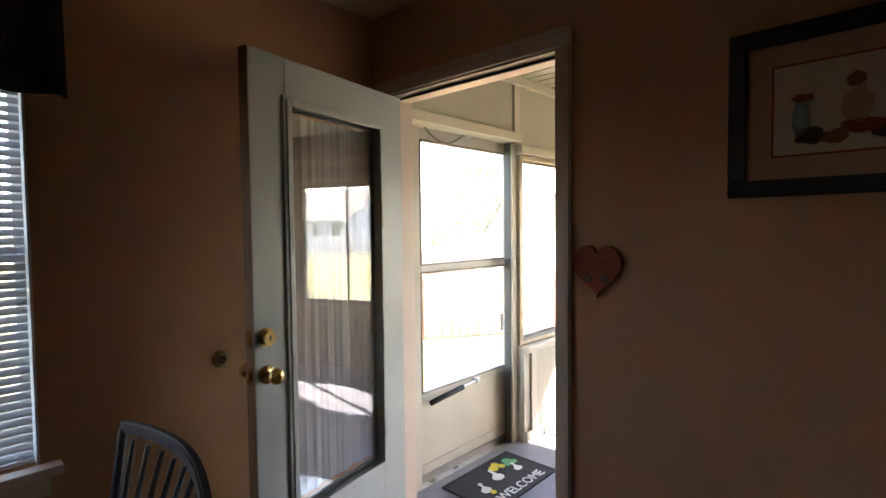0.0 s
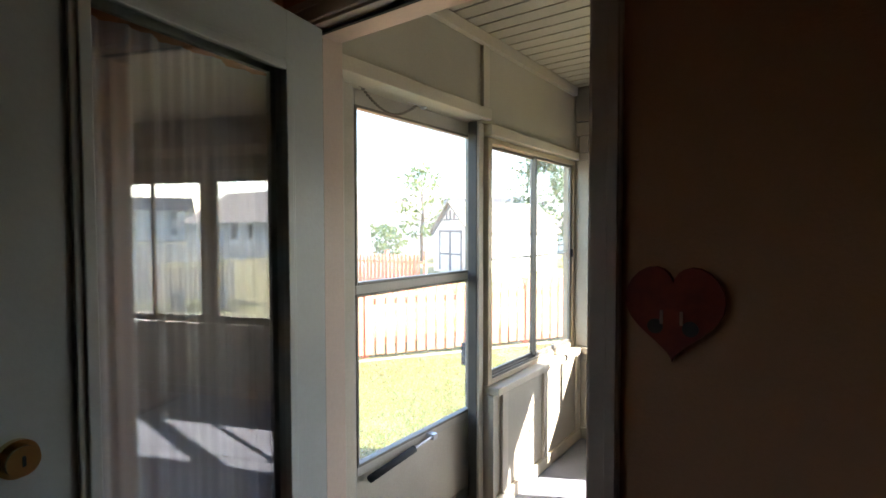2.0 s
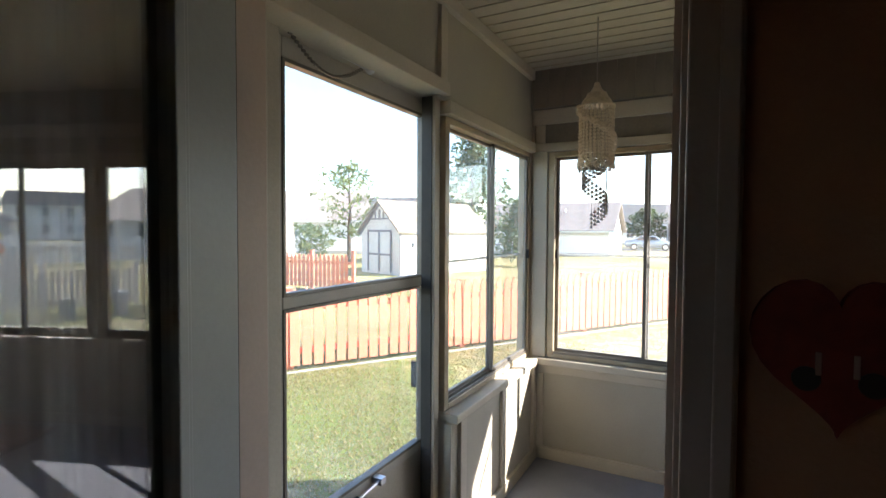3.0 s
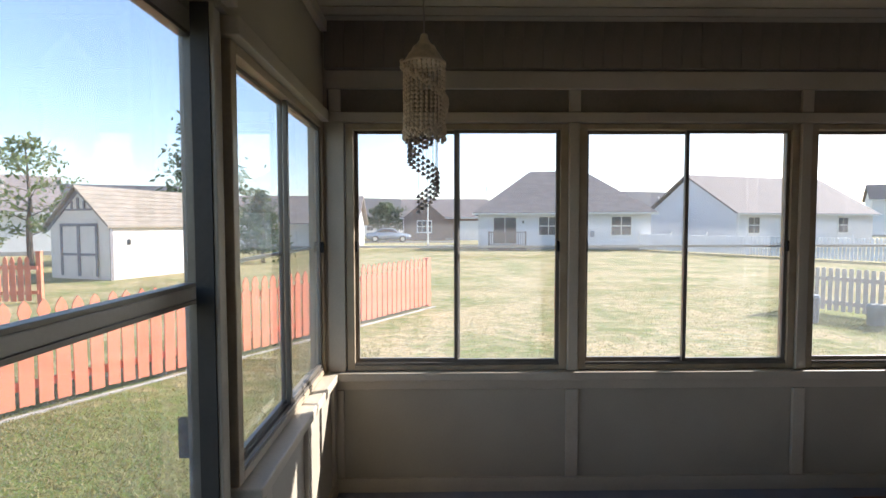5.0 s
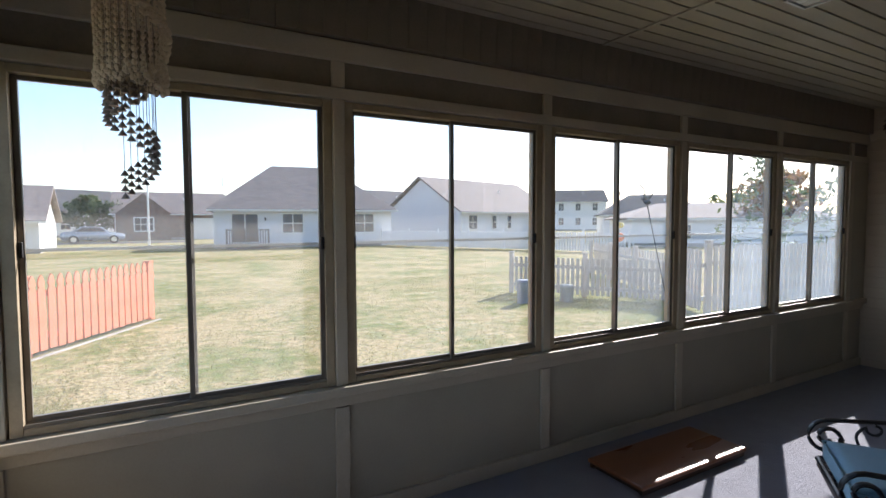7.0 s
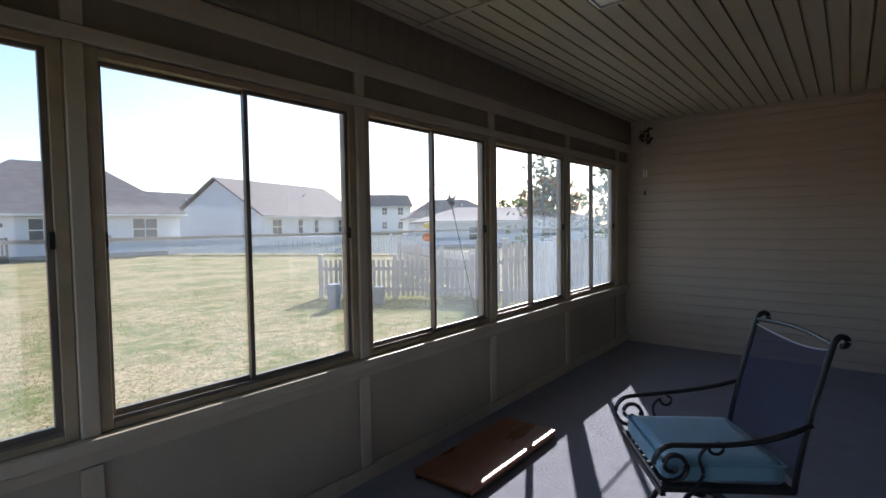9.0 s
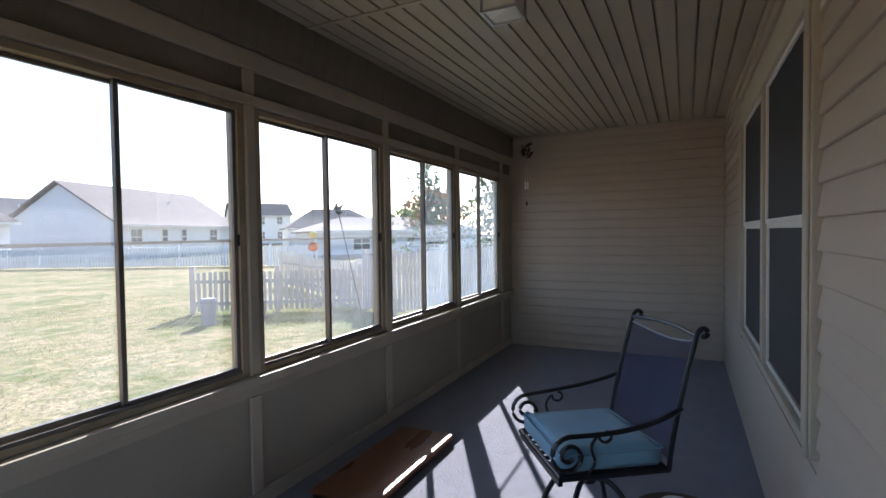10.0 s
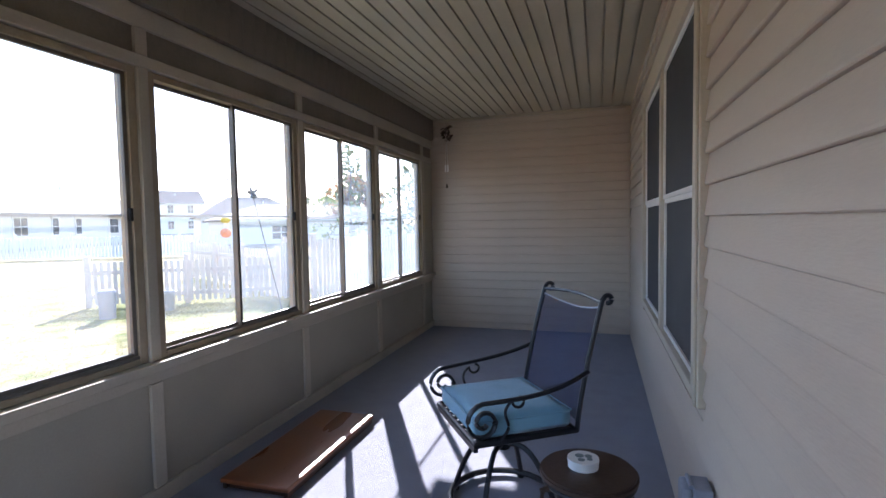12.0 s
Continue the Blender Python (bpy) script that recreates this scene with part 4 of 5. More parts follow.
# ---- shed ----
def shed():
    u = Vector((0.35, 0.937))
    s = empty("garden_shed", "beige wooden garden shed with grey trim and a tan shingle roof", "shed", at=(-10.7, 16.5, G), turn=math.degrees(math.atan2(u.y, u.x)))
    L, Wd, e, r = 4.6, 2.6, 1.68, 2.78
    prof = [(0, 0), (Wd, 0), (Wd, e), (Wd * 0.5, r), (0, e)]
    m = Matrix(((0, 1, 0, 0), (1, 0, 0, 0), (0, 0, 1, 0), (0, 0, 0, 1)))
    part("wall", prism(bmesh.new(), prof, L, m), M_SHED, s)
    rf = bmesh.new()
    for y0, z0, y1, z1 in ((-0.12, e - 0.10, Wd / 2, r + 0.02), (Wd + 0.12, e - 0.10, Wd / 2, r + 0.02)):
        a = [(-0.15, y0, z0), (L + 0.15, y0, z0), (L + 0.15, y1, z1), (-0.15, y1, z1)]
        lo = [rf.verts.new(p) for p in a]
        hi = [rf.verts.new((x, y, z + 0.07)) for x, y, z in a]
        rf.faces.new(lo), rf.faces.new(hi[::-1])
        for i in range(4):
            rf.faces.new((lo[i], lo[(i + 1) % 4], hi[(i + 1) % 4], hi[i]))
    bmesh.ops.recalc_face_normals(rf, faces=rf.faces)
    roof = part("roof", rf, M_SHINGLE_TAN, s)
    for k in range(1, 9):
        v = k / 9
        y, z = -0.12 + (Wd / 2 + 0.12) * v, e - 0.10 + (r - e + 0.12) * v + 0.07
        part("shingle_course", boxes((-0.15, L + 0.15, y - 0.012, y + 0.05, z - 0.004, z + 0.016)), M_SHINGLE_TAN, roof)
    part("eave_board", boxes((-0.1, L + 0.1, -0.035, -0.002, e - 0.13, e + 0.0)), M_SHED, s)
    for y0, z0, y1, z1 in ((-0.08, e - 0.06, Wd / 2, r + 0.04), (Wd + 0.08, e - 0.06, Wd / 2, r + 0.04)):
        part("gable_trim", prism(bmesh.new(), [(y0, z0 - 0.14), (y0, z0), (y1, z1), (y1, z1 - 0.17)], 0.03, m @ Matrix.Translation((0, -0.035, 0))), M_SHEDTRIM, s, "grey gable trim")
    d0, d1, dz = Wd / 2 - 0.72, Wd / 2 + 0.72, 1.62
    dr = part("door", boxes((-0.025, -0.003, d0, d1, 0.12, dz)), M_SHED, s, "double shed door with grey trim")
    t = 0.09
    bm = boxes((-0.05, -0.026, d0 - t, d0, 0.1, dz + t), (-0.05, -0.026, d1, d1 + t, 0.1, dz + t), (-0.05, -0.026, d0, d1, dz, dz + t), (-0.05, -0.026, Wd / 2 - 0.06, Wd / 2 + 0.06, 0.1, dz), (-0.048, -0.026, d0, d1, 0.72, 0.80))
    part("door_trim", bm, M_SHEDTRIM, dr)
    part("gable_rail", boxes((-0.045, -0.004, 0.75, Wd - 0.75, 2.10, 2.16), (-0.045, -0.004, Wd / 2 - 0.04, Wd / 2 + 0.04, 2.16, 2.5), (-0.045, -0.004, Wd / 2 - 0.3, Wd / 2 - 0.24, 2.16, 2.4), (-0.045, -0.004, Wd / 2 + 0.24, Wd / 2 + 0.3, 2.16, 2.4)), M_SHEDTRIM, s)
    part("corner_trim", boxes((-0.02, 0.08, -0.022, -0.002, 0, e - 0.15)), M_SHEDTRIM, s)
    part("hook_plate", boxes((0.55, 0.65, -0.03, -0.002, 1.05, 1.22)), M_BLACK, s)


shed()
low_shed = house((-19.4, 13.6), 48.0, 4.2, 3.4, 0.75, 2.15, M_SHED, M_SHINGLE_TAN, "low neighbour's shed with a brown shingle roof behind the fence", 0.0)
low_shed.name = "garden_shed"
tagged(low_shed, "low neighbour's shed with a brown shingle roof behind the fence", "shed", "", "")


# ---- trees ----
def tree(at, height, radius, trunk_r, leafs, material, label, seed, conifer=False, crown_from=0.25, size=0.16):
    rs = np.random.RandomState(seed)
    t = empty("tree", label, "tree", "trees of the yards", at=(*at, G))
    bm = bmesh.new()
    pts = [(rs.normal(0, 0.02) * k, rs.normal(0, 0.02) * k, height * 0.93 * k / 6) for k in range(7)]
    for i in range(6):
        rod(bm, pts[i], pts[i + 1], trunk_r * (1 - i / 6.5), trunk_r * (1 - (i + 1) / 6.5), 8)
    tips = []
    for i in range(34 if conifer else 26):
        u = crown_from + (0.98 - crown_from) * (i + rs.rand()) / (34 if conifer else 26)
        a = i * 2.4 + rs.rand()
        reach = radius * ((1.05 - u) / (1.05 - crown_from) if conifer else math.sin(math.pi * (0.15 + 0.8 * (u - crown_from) / (1 - crown_from)))) * rs.uniform(0.65, 1.1)
        b = Vector((0, 0, height * u * 0.92))
        e = b + Vector((math.cos(a) * reach, math.sin(a) * reach, (0.05 if conifer else 0.5) * reach * rs.uniform(0.4, 1.2)))
        rod(bm, b, e, trunk_r * 0.28 * (1.1 - u), trunk_r * 0.06, 5)
        tips.append((b, e))
    part("trunk", bm, M_BARK, t)
    per = leafs // len(tips)
    V, Fc = [], []
    for b, e in tips:
        for _ in range(per):
            k = rs.uniform(0.25, 1.08) ** 0.8
            p = b.lerp(e, k) + Vector(rs.normal(0, radius * 0.10, 3) * (1, 1, 0.7))
            ax = Vector(rs.normal(0, 1, 3)).normalized()
            bx = ax.cross(Vector(rs.normal(0, 1, 3))).normalized()
            s = size * rs.uniform(0.5, 1.2)
            n0 = len(V)
            V += [p - ax * s, p + bx * s * 0.45, p + ax * s, p - bx * s * 0.45]
            Fc.append((n0, n0 + 1, n0 + 2, n0 + 3))
    me = bpy.data.meshes.new("crown")
    me.from_pydata([tuple(v) for v in V], [], Fc)
    me.materials.append(material)
    c = new("crown", me)
    c.parent = t
    return t


tree((-17.2, 21.7), 5.5, 2.1, 0.13, 1000, M_LEAF, "airy green tree behind the garden shed", 1, False, 0.22, 0.15)
tree((-12.2, 26.2), 7.6, 3.4, 0.18, 3800, M_PINE, "dark green conifer behind the garden shed", 2, True, 0.12, 0.17)
tree((-8.6, 23.6), 3.4, 1.5, 0.10, 1600, M_PINE, "low green conifer beside the shed", 3, True, 0.1, 0.13)
tree((20.5, 13.2), 5.6, 2.0, 0.09, 420, M_PINE, "tall dark conifer beyond the grey fence", 4, True, 0.08, 0.17)
tree((21.0, 9.6), 6.8, 2.6, 0.14, 1900, M_PINE, "tall dark conifer at the side of the porch", 5, True, 0.08, 0.17)
tree((38.0, 24.0), 3.6, 2.6, 0.2, 1600, M_LEAF, "distant green tree behind the low house", 6, False, 0.15, 0.3)
tree((33.0, 19.0), 5.0, 2.4, 0.2, 2000, M_AUTUMN, "distant tree with rust autumn leaves", 7, False, 0.15, 0.25)
tree((-6.5, 58.0), 4.2, 2.2, 0.15, 2600, M_PINE, "round dark green tree across the street", 8, False, 0.12, 0.22)
tree((-10.2, 55.5), 2.7, 1.8, 0.08, 1200, M_AUTUMN, "small bush tree with rust leaves by the street", 9, False, 0.15, 0.2)
tree((-22.0, 24.0), 2.0, 1.6, 0.08, 1200, M_LEAF, "low green bush by the orange fence", 10, False, 0.05, 0.15)

# ---- yard things ----
fp = empty("flag_pole", "pale metal pole standing at the edge of the lawn", "pole", at=(-1.6, 41.0, G))
part("pole", rod(bmesh.new(), (0, 0, 0), (0, 0, 5.3), 0.07, 0.05, 12), M_WHITE, fp)
part("base", disc(bmesh.new(), (0, 0, 0.06), 0.16, 0.12), M_CONCRETE, fp)
part("cap", ball(bmesh.new(), (0, 0, 5.32), 0.09), M_WHITE, fp)


def parked_car(at, turn):
    c = empty("car", "silver blue sedan parked on the street", "car", at=(*at, G + 0.012), turn=turn)
    o = [(-2.1, 0.3), (2.1, 0.3), (2.15, 0.65), (1.95, 0.78), (1.1, 0.88), (0.55, 1.32), (-0.75, 1.36), (-1.45, 0.95), (-2.1, 0.88), (-2.15, 0.6)]
    bm = prism(bmesh.new(), o, 1.7, Matrix.Translation((0, -0.85, 0)))
    bmesh.ops.bevel(bm, geom=bm.edges[:], offset=0.05, segments=2, affect="EDGES")
    part("body", bm, M_CAR, c, "", True)
    part("side_window", prism(bmesh.new(), [(-1.2, 0.95), (0.85, 0.95), (0.45, 1.26), (-0.7, 1.29)], 1.72, Matrix.Translation((0, -0.86, 0))), M_FARGLASS, c)
    for x in (-1.3, 1.35):
        for y in (-0.8, 0.8):
            wh = part("wheel", disc(bmesh.new(), (x, y, 0.32), 0.32, 0.2, "Y", 20), M_BLACK, c)
            part("rim", disc(bmesh.new(), (x, y * 1.01, 0.32), 0.2, 0.21, "Y", 14), M_CHROME, wh)


parked_car((-5.6, 51.0), 4)


def bucket(at, r, h, label, material):
    b = empty("bin", label, "bin", "bins by the grey fence", at=(*at, G))
    part("body", disc(bmesh.new(), (0, 0, h / 2), r * 0.88, h, "Z", 20, r), material, b)
    part("lid", disc(bmesh.new(), (0, 0, h + 0.02), r * 1.06, 0.045, "Z", 20, r * 0.9), material, b)


bucket((5.28, 9.65), 0.13, 0.42, "pale grey round bin on the lawn beside the fence", M_GREYBOX)
bucket((6.15, 9.35), 0.14, 0.30, "dark round planter at the foot of the fence", M_BIN)


def yard_hook():
    k = empty("shepherd_hook", "thin leaning iron hook with a metal bird and a bright ornament", "garden hook", at=(6.2, 7.0, G))
    top = Vector((-0.25, 0.34, 2.05))
    pts = [Vector((0, 0, 0)).lerp(top, i / 6) for i in range(7)]
    for i in range(1, 13):
        a = math.pi * i / 12
        pts.append(top + Vector((-0.115, 0.16, 0)) * (1 - math.cos(a)) + Vector((0, 0, 0.2)) * math.sin(a))
    part("pole", tube(bmesh.new(), pts, 0.009), M_IRON, k)
    end = pts[-1]
    bm = ball(bmesh.new(), top + Vector((0.02, -0.03, -0.12)), 0.06, (1.5, 0.6, 0.7))
    prism(bm, [(-0.02, 0), (0.12, 0.06), (0.2, 0.16), (0.05, 0.08), (-0.06, 0.14)], 0.012, Matrix.Translation(top + Vector((-0.02, -0.03, -0.12))))
    ball(bm, top + Vector((-0.09, -0.03, -0.07)), 0.03)
    part("bird", bm, M_IRON, k, "dark metal bird")
    part("cord", rod(bmesh.new(), end, end + Vector((0, 0, -0.46)), 0.003, seg=6), M_IRON, k)
    o = part("ornament", ball(bmesh.new(), end + Vector((0, 0, -0.50)), 0.075, (1, 1, 0.7)), M_YELLOW, k, "yellow hanging ornament", True)
    part("lower_bulb", ball(bmesh.new(), end + Vector((0, 0, -0.70)), 0.085, (1, 1, 0.9)), M_ORANGEP, o, "orange red bulb", True)
    part("neck", rod(bmesh.new(), end + Vector((0, 0, -0.65)), end + Vector((0, 0, -0.52)), 0.03), M_WHITE, o)


yard_hook()


# ---- porch things ----
def house_window():
    w = empty("window_south", "cream cased double window with dark insect screens in the siding", "window", kind="structure")
    c, y0, y1 = 0.13, 1.742, 1.775
    x0, x1, z0, z1 = SWX0, SWX1, SWZ0, SWZ1
    part("casing", boxes((x0 - c, x0, y0, y1, z0 - 0.04, z1 + c), (x1, x1 + c, y0, y1, z0 - 0.04, z1 + c), (x0, x1, y0, y1, z1, z1 + c), (x0, x1, y0, y1, z0 - 0.04, z0), (x0 - c + 0.015, x0 - c + 0.05, y1 - 0.001, y1 + 0.010, z0 - 0.04, z1 + c - 0.015), bevel=0.005), M_CREAM, w)
    xm = (x0 + x1) / 2
    part("mullion", boxes((xm - 0.035, xm + 0.035, y0, y1 - 0.004, z0, z1), bevel=0.004), M_CREAM, w)
    for a, b in ((x0, xm - 0.035), (xm + 0.035, x1)):
        zm = 1.315
        for p, q, yy in ((z0, zm, 1.752), (zm, z1, 1.758)):
            s = 0.022
            fr = part("sash", boxes((a, a + s, yy - 0.02, yy, p, q), (b - s, b, yy - 0.02, yy, p, q), (a + s, b - s, yy - 0.02, yy, p, p + s), (a + s, b - s, yy - 0.02, yy, q - s, q), bevel=0.002), M_WHITE, w)
            part("screen", boxes((a + s, b - s, yy - 0.014, yy - 0.010, p + s, q - s)), M_SCREEN, fr)
    return w


house_window()

ob = empty("outlet_box", "grey weatherproof outlet box on the siding", "outlet", at=(0.83, 1.758, 0.33))
part("body", boxes((-0.048, 0.048, 0, 0.055, -0.085, 0.085), bevel=0.006), M_GREYBOX, ob)
part("cover", boxes((-0.044, 0.044, 0.056, 0.085, -0.08, 0.082), bevel=0.01), M_GREYBOX, ob)
part("hinge", rod(bmesh.new(), (-0.04, 0.06, 0.087), (0.04, 0.06, 0.087), 0.006), M_GREYBOX, ob)


def low_platform():
    """A thick low platform of boards on flat runners."""
    p = empty("low_platform", "low brown varnished wooden platform lying on the porch carpet", "platform")
    x0, x1, y0, y1, z = 1.075, 1.985, 3.415, 3.79, 0.030
    part("top", boxes((x0, x1, y0, y1, z - 0.024, z), bevel=0.009), M_BENCH, p)
    part("apron", boxes((x0 + 0.012, x1 - 0.012, y0 + 0.010, y0 + 0.030, F + 0.004, z - 0.0245), (x0 + 0.012, x1 - 0.012, y1 - 0.03, y1 - 0.01, F + 0.004, z - 0.0245)), M_TABLE, p, "dark wooden edge board")
    for x in (x0 + 0.06, (x0 + x1) / 2, x1 - 0.06):
        part("runner", boxes((x - 0.03, x + 0.03, y0 + 0.031, y1 - 0.031, F, z - 0.0245)), M_TABLE, p)


low_platform()


def patio_chair():
    """A wrought-iron swivel chair; it faces -y here, its base on the floor."""
    c = empty("patio_chair", "black wrought iron swivel chair with mesh back and aqua cushion", "chair")
    w, d, zs = 0.475, 0.44, 0.385
    fr = tube(bmesh.new(), [(-w / 2, -d / 2, zs), (w / 2, -d / 2, zs), (w / 2, d / 2, zs), (-w / 2, d / 2, zs), (-w / 2, -d / 2, zs)], 0.013)
    box(fr, -w / 2, w / 2, -d / 2 - 0.006, -d / 2 + 0.012, zs - 0.028, zs - 0.006)
    part("seat_frame", fr, M_IRON, c)
    sm = bmesh.new()
    for i in range(9):
        x = -w / 2 + w * (i + 0.5) / 9
        box(sm, x - 0.012, x + 0.012, -d / 2, d / 2, zs - 0.004, zs + 0.004)
    part("seat_slats", sm, M_IRON, c)
    cu = bmesh.new()
    box(cu, -w / 2 + 0.012, w / 2 - 0.012, -d / 2 + 0.008, d / 2 - 0.012, zs + 0.012, zs + 0.092)
    bmesh.ops.subdivide_edges(cu, edges=cu.edges[:], cuts=7, use_grid_fill=True)
    for v in cu.verts:
        u, t = abs(v.co.x) / (w / 2), abs(v.co.y) / (d / 2)
        puff = (1 - u ** 4) * (1 - t ** 4)
        if v.co.z > zs + 0.05:
            v.co.z += 0.014 * puff - 0.004
        v.co.x += 0.004 * noise.noise(v.co * 9)
        v.co.z += 0.004 * noise.noise(v.co * 12)
    bmesh.ops.bevel(cu, geom=[e for e in cu.edges if len(e.link_faces) == 2 and e.calc_face_angle(0) > 1.0], offset=0.014, segments=3, affect="EDGES")
    cushion = part("cushion", cu, M_CUSHION, c, "aqua blue seat cushion", True)
    part("piping", tube(bmesh.new(), [(-w / 2 + 0.014, -d / 2 + 0.008, zs + 0.083), (w / 2 - 0.014, -d / 2 + 0.008, zs + 0.083), (w / 2 - 0.014, d / 2 - 0.014, zs + 0.083), (-w / 2 + 0.014, d / 2 - 0.014, zs + 0.083), (-w / 2 + 0.014, -d / 2 + 0.008, zs + 0.083)], 0.004), M_CUSHION, cushion)

    def back(u):
        """The back's lean and height for u from 0 to 1."""
        return d / 2 + 0.005 + 0.12 * u ** 1.3, zs + 0.525 * u

    for s in (-1, 1):
        pts = [(s * w / 2, *back(i / 12)) for i in range(13)]
        y, z = back(1)
        for i in range(1, 14):
            a = i / 13 * 1.6 * math.pi
            r = 0.024 * (1 - i / 26)
            pts.append((s * w / 2, y + 0.024 - r * math.cos(a) + 0.004, z + r * math.sin(a)))
        part("back_post", tube(bmesh.new(), pts, 0.0105), M_IRON, c)
    y, z = back(0.985)
    part("top_bar", tube(bmesh.new(), [(-w / 2 + w * i / 10, y + 0.02 * math.sin(math.pi * i / 10), z - 0.0 + 0.012 * math.sin(math.pi * i / 10)) for i in range(11)], 0.008), M_IRON, c)
    sl = bmesh.new()
    grid = []
    for i in range(13):
        u = 0.06 + 0.885 * i / 12
        row = []
        for j in range(9):
            t = j / 8
            yy, zz = back(u)
            sag = 0.030 * math.sin(math.pi * t) * (i / 12) ** 5
            row.append(sl.verts.new((-w / 2 + 0.012 + (w - 0.024) * t, yy + 0.03 * math.sin(math.pi * t), zz - sag)))
        grid.append(row)
    for a, b in zip(grid, grid[1:]):
        for j in range(8):
            sl.faces.new((a[j], a[j + 1], b[j + 1], b[j]))
    edge = [v.co.copy() for v in grid[-1]]
    sling = part("backrest", sl, M_MESH, c, "dark blue see-through mesh sling", True)
    part("hem", tube(bmesh.new(), edge, 0.0035), M_PIPING, sling)
    for s in (-1, 1):
        x = s * (w / 2 + 0.014)
        y1_, z1_ = back(0.46)
        zf = zs + 0.165
        pts = []
        for i in range(16):
            t = i / 15
            pts.append((x + s * 0.022 * math.sin(math.pi * t), y1_ + (-d / 2 + 0.03 - y1_) * t, zf + (z1_ - zf) * (1 - t) ** 2.4 + 0.008 * math.sin(math.pi * t) * t))
        ye, ze = pts[-1][1], pts[-1][2]
        for i in range(1, 30):
            a = i / 29 * 3.3 * math.pi
            r = 0.074 * (1 - 0.80 * i / 29)
            pts.append((x, ye - r * math.sin(a) - 0.0, ze - 0.074 + r * math.cos(a)))
        part("armrest", tube(bmesh.new(), pts, 0.0085, 8, 1.6), M_IRON, c)
        sp = []
        for i in range(20):
            t = i / 19
            sp.append((x - s * 0.01, -d / 2 + 0.10 + 0.06 * t + 0.02 * math.sin(t * 6), zs + 0.005 + (ze - zs - 0.01) * t))
        for i in range(1, 12):
            a = i / 11 * 1.5 * math.pi
            r = 0.03 * (1 - 0.5 * i / 11)
            sp.append((x - s * 0.01, sp[19][1] + 0.03 - r * math.cos(a), ze - 0.01 - r * math.sin(a)))
        part("arm_scroll", tube(bmesh.new(), sp, 0.006), M_IRON, c)
    part("swivel", disc(disc(bmesh.new(), (0, 0, zs - 0.045), 0.07, 0.05, "Z", 20), (0, 0, zs - 0.10), 0.032, 0.08, "Z", 16), M_IRON, c)
    ring = [(0.235 * math.cos(2 * math.pi * i / 32), 0.235 * math.sin(2 * math.pi * i / 32), 0.022) for i in range(33)]
    part("base_ring", tube(bmesh.new(), ring, 0.014), M_IRON, c)
    for k in range(4):
        a = math.pi / 4 + k * math.pi / 2
        pts = []
        for i in range(10):
            t = i / 9
            r = 0.03 + 0.205 * t
            pts.append((r * math.cos(a), r * math.sin(a), zs - 0.12 - (zs - 0.15) * t ** 2.2 + 0.02 * math.sin(math.pi * t)))
        part("leg", tube(bmesh.new(), pts, 0.012), M_IRON, c)
        part("foot", disc(bmesh.new(), (0.235 * math.cos(a), 0.235 * math.sin(a), 0.005), 0.016, 0.010, "Z", 12), M_BLACK, c)
    return c


patio_chair().matrix_basis = pose(1.335, 2.485, F, 0, 0, 214.5)


def side_table():
    t = empty("side_table", "small round dark brown table with bent legs", "table", at=(0.785, 2.112, F))
    h, r = 0.462, 0.150
    bm = disc(bmesh.new(), (0, 0, h - 0.011), r, 0.022, "Z", 48)
    bmesh.ops.bevel(bm, geom=[e for e in bm.edges if e.calc_face_angle(0) > 1], offset=0.006, segments=2, affect="EDGES")
    part("tabletop", bm, M_TABLE, t)
    part("rim", tube(bmesh.new(), [((r - 0.012) * math.cos(2 * math.pi * i / 40), (r - 0.012) * math.sin(2 * math.pi * i / 40), h - 0.03) for i in range(41)], 0.008), M_IRON, t)
    for k in range(4):
        a = radians(35 + 90 * k)
        pts = []
        for i in range(14):
            u = i / 13
            rr = r * (0.55 + 0.58 * min(1, u * 3) - (0.0 if u < 0.33 else 0.12 * math.sin((u - 0.33) / 0.67 * math.pi)))
            z = h - 0.028 - (0.012 * min(1, u * 3) if u < 0.33 else 0.012 + (h - 0.048) * (u - 0.33) / 0.67)
            pts.append((rr * math.cos(a), rr * math.sin(a), z))
        part("leg", tube(bmesh.new(), pts, 0.011), M_TABLE, t)
    return t


side_table()
tin = empty("coaster_tin", "small round white tin with a printed lid on the table", "tin", at=(0.80, 2.128, F + 0.462))
part("body", disc(bmesh.new(), (0, 0, 0.009), 0.047, 0.018, "Z", 32), M_WHITE, tin)
lid = part("lid", disc(bmesh.new(), (0, 0, 0.0235), 0.049, 0.010, "Z", 32), M_WHITE, tin)
bm = bmesh.new()
for i, (x, y, r) in enumerate(((0.01, 0.012, 0.014), (-0.018, 0.005, 0.011), (0.012, -0.016, 0.012), (-0.008, -0.02, 0.009))):
    disc(bm, (x, y, 0.0288), r, 0.001, "Z", 12)
part("print", bm, M_BIN, lid, "faded grey green print")


